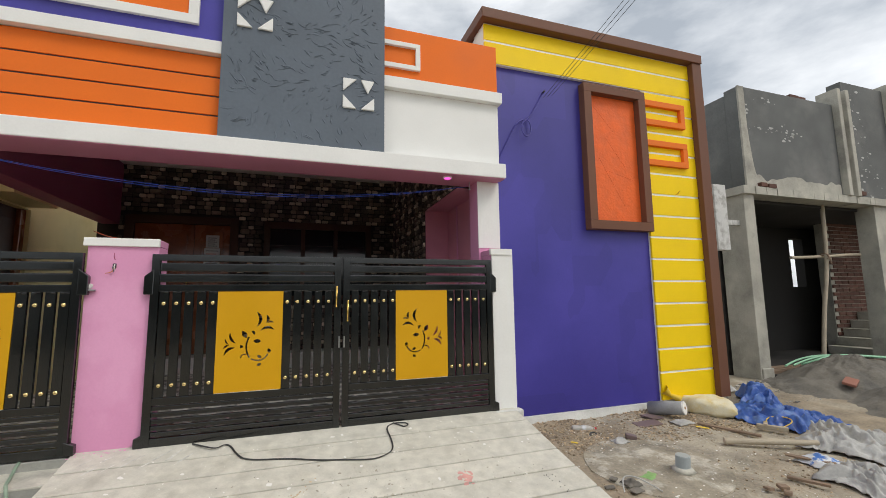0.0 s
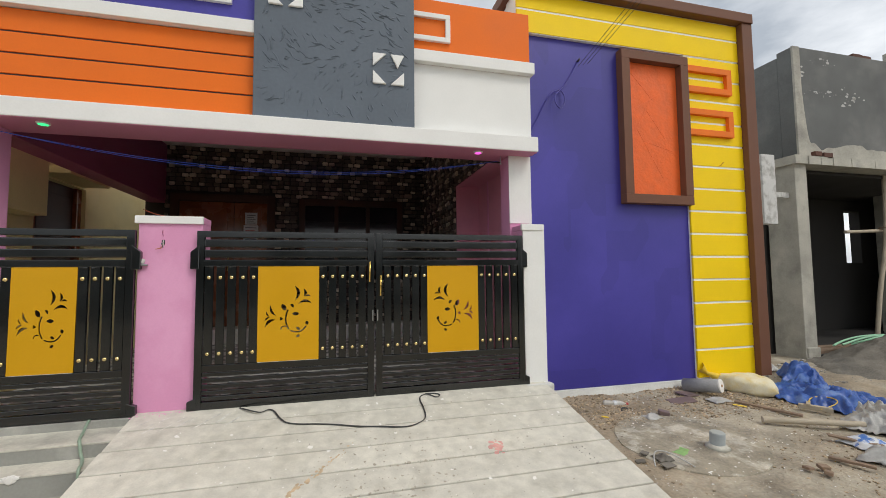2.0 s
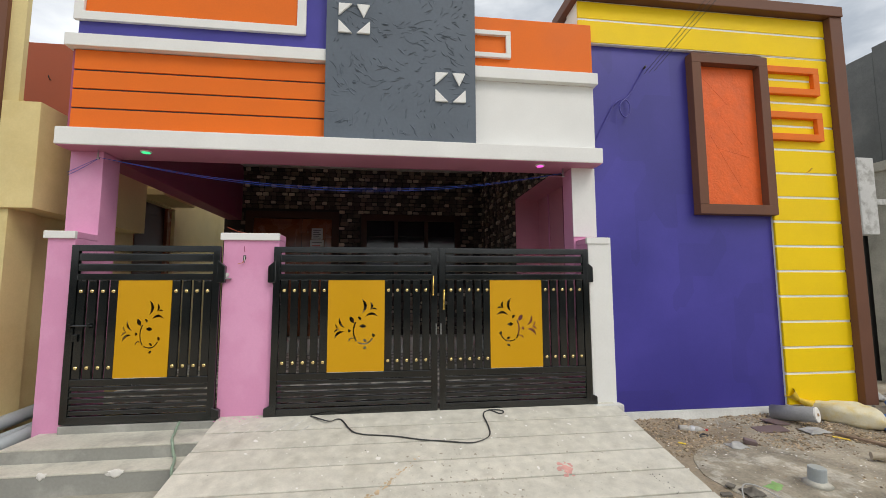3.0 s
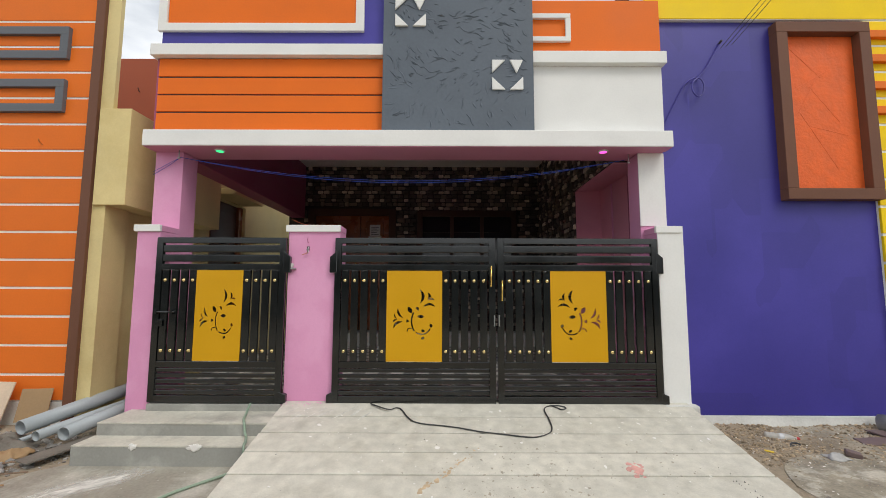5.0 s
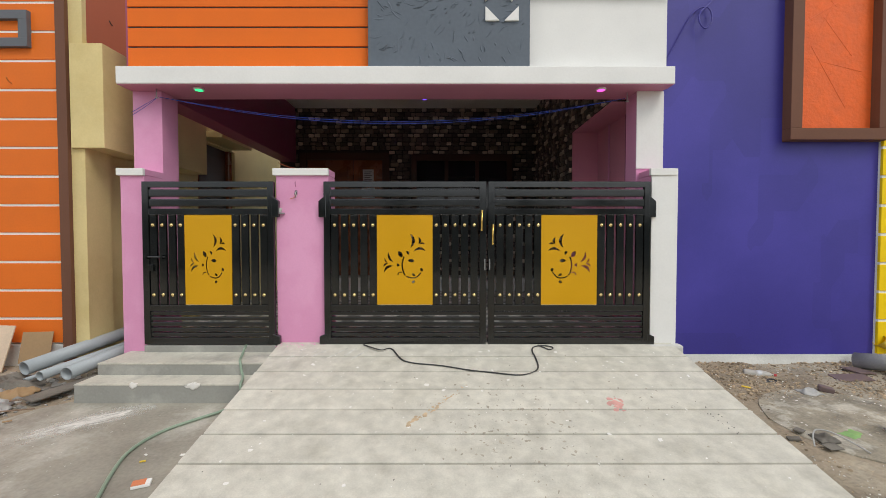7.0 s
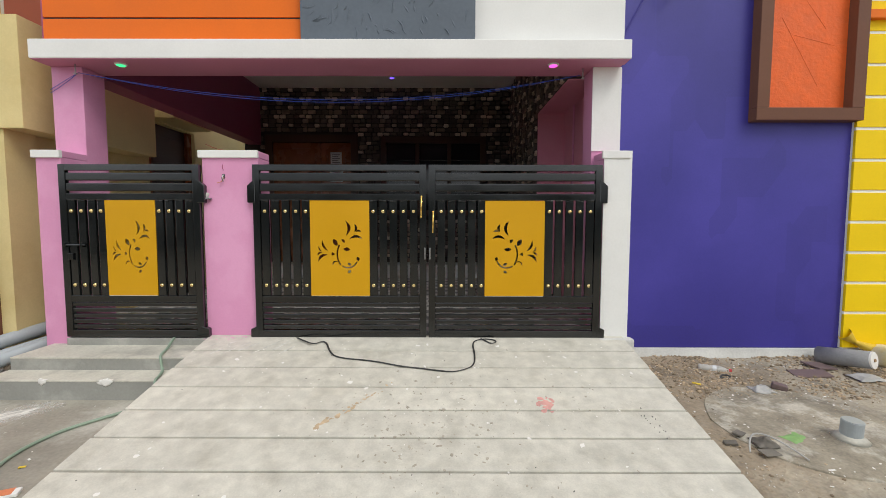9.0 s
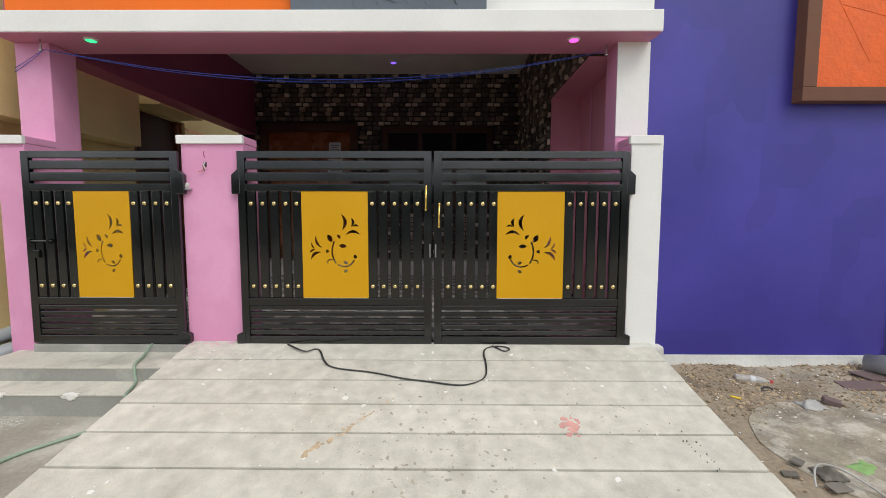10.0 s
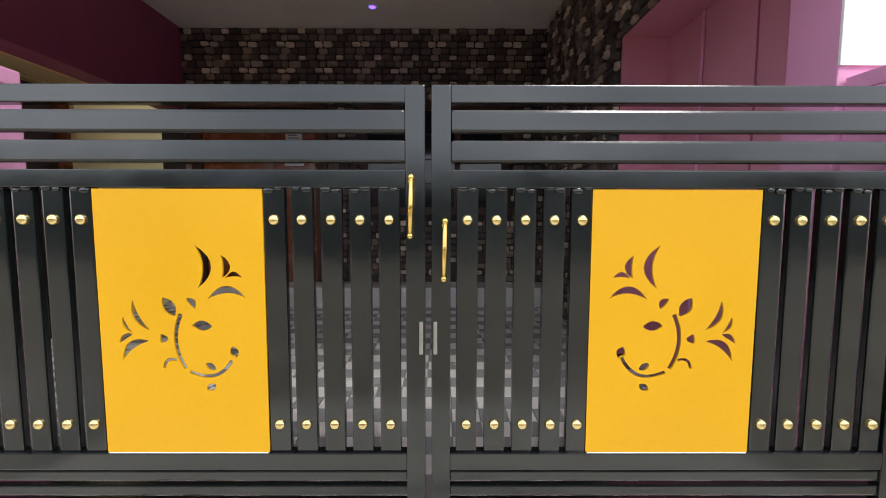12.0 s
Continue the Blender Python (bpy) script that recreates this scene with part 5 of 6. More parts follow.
crumpled("plastic_scrap", 4.05, 3.55, 0.24, 0.16, 0.02, 27.0, M_TARP_GREY, "flat torn white plastic scrap", n=18)
crumpled("yellow_scrap", 4.9, 3.3, 0.24, 0.32, 0.06, 31.0, M_SACK_YELLOW, "torn yellow plastic sack end", n=24)
crumpled("plastic_scrap", 2.5, 2.62, 0.13, 0.11, 0.035, 33.0, M_GRIME, "dark crumpled rag at the driveway edge", n=20)

crumpled("green_scrap", 2.74, 2.68, 0.15, 0.09, 0.016, 37.0, M_LEAF, "torn light green leafy scrap", turn=0.4, n=16, thickness=0.002)


def cement_sack():
    s = empty("cement_sack", "full cream woven sack tied with a yellow neck", "sack", (4.64, 3.73, -0.24))
    bm = bmesh.new()
    bmesh.ops.create_uvsphere(bm, u_segments=40, v_segments=24, radius=1)
    for v in bm.verts:
        x, y, z = v.co
        k = 1.08 - 0.42 * y * y
        v.co = Vector((math.copysign(abs(x) ** 0.75, x) * 0.155 * k, math.copysign(abs(y) ** 0.7, y) * 0.31, 0.085 + math.copysign(abs(z) ** 0.8, z) * 0.11 * (1.05 - 0.2 * y - 0.2 * y * y)))
        t = max(0, -y)
        v.co.x *= 1 + 0.3 * t ** 3
        v.co.z = 0.02 + (v.co.z - 0.02) * (1 - 0.7 * t ** 4)
        v.co += Vector(noise.noise_vector(v.co * 8)) * 0.028 + Vector(noise.noise_vector(v.co * 22)) * 0.010
    part("filling", bm, M_SACK, s, "", True)
    bm = bmesh.new()
    rod(bm, (0, 0.26, 0.12), (-0.03, 0.37, 0.17), 0.055, 0.02, sides=14, caps=False)
    rod(bm, (-0.03, 0.37, 0.17), (-0.09, 0.44, 0.25), 0.02, 0.06, sides=14, caps=False)
    for v in bm.verts:
        v.co += Vector(noise.noise_vector(v.co * 30)) * 0.012
    part("tied_neck", bm, M_SACK_YELLOW, s, "yellow gathered neck", True)
    s.rotation_euler = (0, 0, radians(36))


cement_sack()


def pvc_pipe(name, a, b, r, label, group=""):
    a, b = Vector(a), Vector(b)
    d = b - a
    bm = bmesh.new()
    n = 28
    rings = []
    for rad, t in ((r, 0), (r, d.length), (r * 0.9, d.length), (r * 0.9, 0)):
        rings.append([bm.verts.new((math.cos(2 * math.pi * k / n) * rad, math.sin(2 * math.pi * k / n) * rad, t)) for k in range(n)])
    for i in range(4):
        for k in range(n):
            bm.faces.new((rings[i][k], rings[i][(k + 1) % n], rings[(i + 1) % 4][(k + 1) % n], rings[(i + 1) % 4][k]))
    bmesh.ops.recalc_face_normals(bm, faces=bm.faces)
    for f in bm.faces:
        f.smooth = True
    ob = solid(name, bm, M_PVC, label, "pipe", group=group)
    ob.matrix_world = Matrix.Translation(a) @ d.to_track_quat("Z", "Y").to_matrix().to_4x4()
    return ob


pvc_pipe("pvc_pipe", (-3.64, 3.58, -0.125), (-3.29, 4.95, 0.05), 0.062, "thick grey plastic pipe lying in the passage", "stacked pipes")
pvc_pipe("pvc_pipe", (-3.43, 3.50, -0.165), (-3.17, 4.9, -0.06), 0.042, "thinner grey plastic pipe lying in the passage", "stacked pipes")
pvc_pipe("pvc_pipe", (-3.20, 3.50, -0.145), (-3.07, 4.9, -0.04), 0.056, "grey plastic pipe lying beside the steps", "stacked pipes")
pvc_pipe("conduit_pipe", (-3.56, 3.50, -0.20), (-3.35, 4.4, -0.12), 0.017, "thin grey conduit under the pipes", "stacked pipes")


def boards():
    for nm, mat, at, size, lean, yaw, label in (("plywood_offcut", M_PLY, (-4.33, 3.90, -0.26), (0.34, 0.012, 0.44), -18, -6, "pale plywood offcut leaning on the orange wall"),
                                                ("cardboard_sheet", M_CARD, (-3.95, 3.98, -0.2), (0.27, 0.006, 0.30), -14, 8, "brown cardboard leaning on the orange wall"),
                                                ("board_strip", M_GRIME, (-3.12, 3.40, -0.235), (0.17, 0.5, 0.012), 4, -24, "flat grimy board under the pipes"),
                                                ("board_strip", M_CARD, (-3.72, 3.42, -0.235), (0.16, 0.2, 0.01), 3, 30, "scrap of cardboard in the rubble")):
        bm = bmesh.new()
        box(bm, -size[0] / 2, size[0] / 2, -size[1] / 2, size[1] / 2, 0, size[2], 0.002)
        ob = solid(nm, bm, mat, label, "board")
        ob.matrix_world = pose(*at, lean, 0, yaw)
    crumpled("torn_cement_bag", -3.72, 3.25, 0.34, 0.26, 0.10, 41.0, M_TARP_GREY, "torn grey cement bag in the rubble", n=30)
    crumpled("torn_cement_bag", -3.5, 3.36, 0.26, 0.2, 0.07, 43.0, M_CARD, "torn brown paper bag in the rubble", n=26)
    crumpled("torn_cement_bag", -3.42, 3.04, 0.30, 0.24, 0.08, 47.0, M_TARP_GREY, "grey torn sack at the edge of the apron", turn=0.6, n=34)
    crumpled("torn_cement_bag", -3.62, 2.98, 0.24, 0.2, 0.06, 53.0, M_GRIME, "grimy flattened paper sack in the rubble", turn=1.2, n=30)
    tube("white_ring", [(-3.85 + 0.09 * math.cos(k * 0.9), 3.2 + 0.06 * math.sin(k * 0.9), -0.18 + 0.02 * math.cos(k * 0.9)) for k in range(8)], 0.008, M_WHITE, "white plastic ring in the rubble", "ring")
    r = heap("dust_heap", -3.75, 3.5, 0.62, 0.42, 0.08, 9.0, "low heap of grey cement dust by the pipes")
    r.data.materials[0] = M_GRIME


boards()


def scatter(name, seed, count, area, size, mat, label, dense=None):
    """Loose stones pressed into the soil."""
    rng = random.Random(seed)
    bm = bmesh.new()
    base = bmesh.new()
    bmesh.ops.create_icosphere(base, subdivisions=1, radius=1)
    co = [v.co.copy() for v in base.verts]
    fs = [[v.index for v in f.verts] for f in base.faces]
    base.free()
    for _ in range(count):
        x, y = rng.uniform(area[0], area[1]), rng.uniform(area[2], area[3])
        if dense and rng.random() > dense(x, y):
            continue
        s = size[0] * (size[1] / size[0]) ** (rng.random() ** 2.2)
        sx, sy, sz = s * rng.uniform(0.7, 1.3), s * rng.uniform(0.7, 1.3), s * rng.uniform(0.4, 0.8)
        rz = rng.uniform(0, 6.28)
        c, sn = math.cos(rz), math.sin(rz)
        z = ground_height(x, y) + sz * 0.35
        d = math.hypot(x - 2.95, y - 2.84)
        if d < 0.57:
            if s > 0.009:
                continue
            z = max(z, -0.287 + 0.0577 * (y - 2.84) + 0.019 - 0.010 * d / 0.58 + sz * 0.2)
        vs = []
        for v in co:
            k = rng.uniform(0.6, 1.2)
            px, py = v.x * sx * k, v.y * sy * k
            vs.append(bm.verts.new((x + px * c - py * sn, y + px * sn + py * c, z + v.z * sz * k)))
        for f in fs:
            bm.faces.new([vs[i] for i in f])
    return solid(name, bm, mat, label, "stones", "stuff")


scatter("loose_stones", 3, 9500, (2.16, 5.1, 3.2, 4.04), (0.003, 0.018), M_GRAVEL, "loose brown gravel along the plinth", lambda x, y: 0.35 + 0.65 * (noise.noise((x * 2, y * 2, 1)) > -0.1))
scatter("loose_stones", 5, 8000, (2.16, 5.6, 1.5, 3.6), (0.002, 0.015), M_GRAVEL, "loose grit and pebbles on the soil", lambda x, y: 0.25 + 0.5 * (noise.noise((x * 1.5, y * 1.5, 4)) > 0.1))
scatter("loose_rubble", 21, 420, (-4.3, -2.98, 2.85, 3.5), (0.004, 0.03), M_RUBBLE, "crumbled grey plaster and chips at the apron edge", lambda x, y: 1.0 if y > 2.9 + 0.9 * (x + 3.3) else 0.0)
scatter("loose_rubble", 7, 240, (-4.2, -3.1, 3.2, 3.95), (0.008, 0.05), M_RUBBLE, "broken grey rubble by the pipes")
scatter("loose_rubble", 9, 260, (5.4, 7.2, 3.6, 4.6), (0.008, 0.045), M_RUBBLE, "broken rubble round the column")


STUB = (0.12, -0.17)


def manhole():
    m = empty("inspection_cover", "round rough cement cover with a grey pipe stub", "cover", (2.95, 2.84, -0.287))
    m.rotation_euler = (radians(3.3), 0, 0)
    bm = bmesh.new()
    n = 48
    r1 = [bm.verts.new((math.cos(2 * math.pi * k / n) * 0.58 * (1 + 0.03 * noise.noise((k * 0.5, 0, 0))), math.sin(2 * math.pi * k / n) * 0.56, 0.010)) for k in range(n)]
    r2 = [bm.verts.new((v.co.x * 1.03, v.co.y * 1.03, -0.05)) for v in r1]
    r3 = [bm.verts.new((v.co.x * 0.5, v.co.y * 0.5, 0.018)) for v in r1]
    c = bm.verts.new((0, 0, 0.02))
    for k in range(n):
        q = (k + 1) % n
        bm.faces.new((r1[k], r2[k], r2[q], r1[q]))
        bm.faces.new((r1[q], r3[q], r3[k], r1[k]))
        bm.faces.new((c, r3[k], r3[q]))
    bmesh.ops.recalc_face_normals(bm, faces=bm.faces)
    part("slab", bm, M_DISC, m)
    bm = bmesh.new()
    bmesh.ops.create_cone(bm, cap_ends=True, segments=28, radius1=0.095, radius2=0.06, depth=0.03, matrix=Matrix.Translation((STUB[0], STUB[1], 0.033)))
    for v in bm.verts:
        v.co += Vector(noise.noise_vector(v.co * 20)) * 0.004
    part("mortar_collar", bm, M_TREAD, m, "cement collar", True)
    bm = bmesh.new()
    rod(bm, (STUB[0], STUB[1], 0.03), (STUB[0], STUB[1], 0.14), 0.056, sides=28)
    bmesh.ops.bevel(bm, geom=[e for e in bm.edges if len(e.link_faces) == 2 and e.calc_face_angle() > 1], offset=0.004, segments=2, affect="EDGES")
    part("pipe_stub", bm, M_PVC, m, "capped grey plastic pipe stub")


manhole()


def yard_litter():
    # felt roll
    r = empty("felt_roll", "grey roll of roofing felt with a pale end", "roll", (4.0, 3.95, -0.165))
    bm = bmesh.new()
    rod(bm, (0, 0, 0), (0.16, -0.33, 0.06), 0.076, 0.074, sides=32)
    for v in bm.verts:
        v.co += Vector(noise.noise_vector(v.co * 14)) * 0.004
    part("roll", bm, M_ROLL, r, "", True)
    bm = bmesh.new()
    rod(bm, (0.158, -0.326, 0.0593), (0.165, -0.340, 0.0618), 0.071, sides=32)
    part("roll_end", bm, M_PAINT_SPOT, r, "pale dusty roll end")
    bm = bmesh.new()
    rod(bm, (0.164, -0.338, 0.0615), (0.168, -0.347, 0.0631), 0.014, sides=16)
    part("core", bm, M_CARD, r)
    # long pole, planks, tiles
    bm = bmesh.new()
    rod(bm, (3.92, 2.97, -0.235), (4.62, 2.60, -0.225), 0.03, 0.024, sides=14)
    solid("bamboo_pole", bm, M_POLE, "peeled pale pole lying on the soil", "pole", smooth=False)
    for nm, mat, a, size, label in (("brown_tile", M_SLATE, pose(3.66, 3.64, -0.235, 6, -4, -6), (0.28, 0.14, 0.012), "brown floor tile lying on the gravel"),
                                    ("brown_tile", M_SLATE, pose(3.86, 3.78, -0.25, 3, 4, 12), (0.2, 0.16, 0.012), "brown floor tile half under the felt roll"),
                                    ("wood_scrap", M_BOARD, pose(3.80, 2.20, -0.29, 2, 0, -62), (0.26, 0.035, 0.02), "short dark wood offcut on the soil"),
                                    ("dark_chip", M_GRIME, pose(2.42, 2.72, -0.272, 6, 10, 40), (0.10, 0.05, 0.012), "dark broken chip beside the driveway"),
                                    ("dark_chip", M_GRIME, pose(2.30, 2.62, -0.285, 6, -8, -20), (0.07, 0.04, 0.014), "dark broken chip beside the driveway"),
                                    ("grey_chip", M_GRIME, pose(2.46, 2.52, -0.284, 10, 6, 15), (0.12, 0.06, 0.005), "bent grey felt scrap beside the driveway"),
                                    ("wood_chip", M_BOARD, pose(-3.16, 3.02, -0.262, 3, 6, 35), (0.22, 0.012, 0.008), "thin dark lath at the apron edge"),
                                    ("wood_chip", M_BOARD, pose(-3.28, 3.2, -0.25, 5, -4, 12), (0.26, 0.016, 0.008), "thin dark lath in the rubble"),
                                    ("brown_chip", M_CARD, pose(-3.05, 2.86, -0.272, 2, 3, 50), (0.05, 0.02, 0.006), "small brown chip at the apron edge"),
                                    ("yellow_scrap", M_YELLOW_SCRAP, pose(-1.76, 2.39, ground_height(-1.76, 2.39) + 0.027, 4, 4, 30), (0.032, 0.014, 0.004), "small yellow plastic scrap on the apron"),
                                    ("white_scrap", M_PAINT_SPOT, pose(-1.56, 2.46, ground_height(-1.56, 2.46) + 0.026, 2, 3, 10), (0.035, 0.02, 0.004), "white paper scrap on the apron"),
                                    ("white_scrap", M_PAINT_SPOT, pose(-1.79, 2.46, ground_height(-1.79, 2.46) + 0.026, 2, 3, -30), (0.022, 0.012, 0.004), "white plaster scrap on the apron"),
                                    ("wood_scrap", M_BOARD, pose(4.30, 3.22, -0.24, 2, 3, -60), (0.55, 0.05, 0.02), "weathered batten on the soil"),
                                    ("wood_scrap", M_POLE, pose(4.75, 3.15, -0.2, 3, 8, 35), (0.5, 0.035, 0.015), "pale split lath on the sacks"),
                                    ("wood_scrap", M_POLE, pose(4.7, 3.05, -0.22, 3, 0, -55), (0.26, 0.05, 0.045), "short pale timber block"),
                                    ("wood_scrap", M_BOARD, pose(4.25, 2.45, -0.27, 2, 4, -50), (0.34, 0.05, 0.015), "dark bent slat on the soil"),
                                    ("clay_tile", material("red_clay", (0.30, 0.13, 0.09), 0.8), pose(7.05, 3.6, -0.03, 14, -8, 20), (0.26, 0.14, 0.04), "red clay tile on the sand heap"),
                                    ("brick_bit", M_SLATE, pose(3.18, 3.36, -0.245, 5, 10, -30), (0.1, 0.07, 0.04), "dark stone chip on the cement cover"),
                                    ("stone_bit", M_BOARD, pose(3.45, 2.12, -0.29, 5, 10, 30), (0.08, 0.05, 0.025), "brown broken stone on the soil"),
                                    ("stone_bit", M_BOARD, pose(3.52, 2.2, -0.29, 8, 4, -20), (0.07, 0.05, 0.025), "brown broken stone on the soil"),
                                    ("stone_bit", M_BOARD, pose(3.4, 2.22, -0.29, 2, 6, 80), (0.06, 0.045, 0.02), "brown broken stone on the soil"),
                                    ("yellow_scrap", M_YELLOW_SCRAP, pose(2.60, 3.47, -0.262, 4, 6, -25), (0.065, 0.02, 0.008), "small yellow plastic scrap on the soil"),
                                    ("yellow_scrap", M_YELLOW_SCRAP, pose(4.1, 3.35, -0.245, 4, 6, -35), (0.12, 0.03, 0.006), "small yellow plastic strip on the soil"),
                                    ("white_scrap", M_PAINT_SPOT, pose(2.7, 2.38, -0.305, 2, 2, 10), (0.06, 0.012, 0.004), "white paper scrap on the soil")):
        bm = bmesh.new()
        box(bm, -size[0] / 2, size[0] / 2, -size[1] / 2, size[1] / 2, -size[2] / 2, size[2] / 2, min(size) * 0.2)
        for v in bm.verts:
            v.co += Vector(noise.noise_vector(v.co * 12 + a.translation)) * min(size[1], size[0]) * 0.06
        ob = solid(nm, bm, mat, label, nm.replace("_", " "))
        a.translation.z = max(a.translation.z, ground_height(a.translation.x, a.translation.y) + size[2] / 2 + 0.006)
        ob.matrix_world = a
    # bottle
    b = empty("plastic_bottle", "empty dusty clear plastic bottle lying on its side", "bottle", (2.80, 3.78, -0.225))
    b.rotation_euler = (radians(90), 0, radians(68))
    bm = bmesh.new()
    prof = [(0.0, 0.0), (0.03, 0.0), (0.033, 0.01), (0.033, 0.07), (0.029, 0.085), (0.033, 0.1), (0.033, 0.16), (0.024, 0.195), (0.013, 0.215), (0.012, 0.235)]
    rings = [[bm.verts.new((math.cos(2 * math.pi * k / 20) * max(r, 0.001), math.sin(2 * math.pi * k / 20) * max(r, 0.001), z)) for k in range(20)] for r, z in prof]
    for p, q in zip(rings, rings[1:]):
        for k in range(20):
            bm.faces.new((p[k], p[(k + 1) % 20], q[(k + 1) % 20], q[k]))
    part("bottle_body", bm, M_CLEAR, b, "", True)
    bm = bmesh.new()
    rod(bm, (0, 0, 0.228), (0, 0, 0.248), 0.015, sides=16)
    part("bottle_cap", bm, M_RED_INK, b, "red cap")
    bm = bmesh.new()
    rod(bm, (0, 0, 0.1), (0, 0, 0.135), 0.0338, sides=20, caps=False)
    part("bottle_label", bm, M_PAPER, b, "torn paper label", True)
    # wires and hoses
    tube("white_wire", [(2.33, 2.50, -0.27), (2.36, 2.56, -0.22), (2.44, 2.61, -0.205), (2.55, 2.56, -0.23), (2.63, 2.45, -0.29)], 0.005, M_TARP_GREY, "stiff white cable end on the soil", "cable")
    tube("black_strap", [(2.85, 3.57, -0.25), (2.9, 3.62, -0.225), (2.96, 3.6, -0.235), (2.93, 3.55, -0.25), (2.86, 3.58, -0.24)], 0.008, M_CABLE, "curled black strap on the gravel", "strap")
    tube("yellow_strap", [(4.7, 3.0, -0.22), (4.9, 2.95, -0.17), (5.0, 3.1, -0.15), (4.88, 3.25, -0.18), (4.72, 3.12, -0.2)], 0.005, M_SACK_YELLOW, "yellow plastic strap coiled on the tarpaulin", "strap")
    h = empty("coiled_hose", "pale green garden hose coiled on the sand heap", "hose", (8.3, 4.05, 0.05))
    for k in range(3):
        a = 0.18 * k
        tube("loop", [(-1.0 + a, 0.5, -0.02), (-0.5, 0.62 - a, 0.07 + 0.02 * k), (0.2, 0.45, 0.10), (1.0, 0.2 - a, 0.04), (1.5, -0.3, 0.0), (1.1 - a, -0.62, 0.02), (0.5, -0.35, 0.10), (0.75 + a, 0.1, 0.09), (1.6, 0.25, 0.0), (2.6, 0.1, -0.1)], 0.016, M_HOSE_PALE, parent=h)
    tube("garden_hose", [(-1.79, 3.84, 0.05), (-1.77, 3.72, 0.035), (-1.75, 3.62, -0.018), (-1.70, 3.47, -0.013), (-1.66, 3.395, -0.012), (-1.645, 3.385, -0.1), (-1.62, 3.36, -0.112), (-1.57, 3.24, -0.112), (-1.55, 3.16, -0.112), (-1.54, 3.15, -0.22), (-1.55, 3.12, -0.262), (-1.62, 3.02, -0.268), (-1.74, 2.90, -0.275), (-1.88, 2.74, -0.283), (-1.93, 2.5, -0.293), (-1.84, 2.24, -0.305), (-1.70, 1.95, -0.315), (-1.62, 1.5, -0.335)], 0.0105, M_HOSE, "green garden hose trailing down the steps", "hose")


yard_litter()


def driveway_cable():
    c = empty("extension_cable", "thin black twin cable lying across the driveway", "cable", (0, 0, 0))
    line = CABLE_LINE
    for off in (0.0, 0.006):
        tube("strand", [(x + off, y + off, ramp_z(y) + 0.008 + (0.012 if 0 < i < 3 else 0.0)) for i, (x, y) in enumerate(line)], 0.0036, M_CABLE, parent=c)


CABLE_LINE = [(-0.70, 3.72), (-0.60, 3.63), (-0.51, 3.58), (-0.47, 3.66), (-0.42, 3.63), (-0.36, 3.49), (-0.28, 3.39), (0.01, 3.35), (0.23, 3.27), (0.40, 3.24), (0.61, 3.19), (0.71, 3.22), (0.80, 3.29), (0.81, 3.48), (0.80, 3.61), (0.83, 3.68), (0.91, 3.71), (0.99, 3.69), (1.01, 3.65), (0.96, 3.62), (0.92, 3.67), (0.88, 3.71)]
driveway_cable()


def blot(bm, x, y, z, r, rng, slope=0.0, squash=1.0, turn=0.0):
    """A thin dried splash with an uneven edge."""
    n = rng.choice((6, 7, 9))
    vs = []
    for k in range(n):
        a = 2 * math.pi * k / n
        q = r * rng.uniform(0.55, 1.2)
        px, py = math.cos(a) * q, math.sin(a) * q * squash
        c, s = math.cos(turn), math.sin(turn)
        px, py = px * c - py * s, px * s + py * c
        vs.append((px, py))
    top = [bm.verts.new((x + px, y + py, z + 0.0016 + slope * py)) for px, py in vs]
    low = [bm.verts.new((x + px * 1.05, y + py * 1.05, z - 0.001 + slope * py)) for px, py in vs]
    bm.faces.new(top)
    for k in range(n):
        bm.faces.new((low[k], low[(k + 1) % n], top[(k + 1) % n], top[k]))


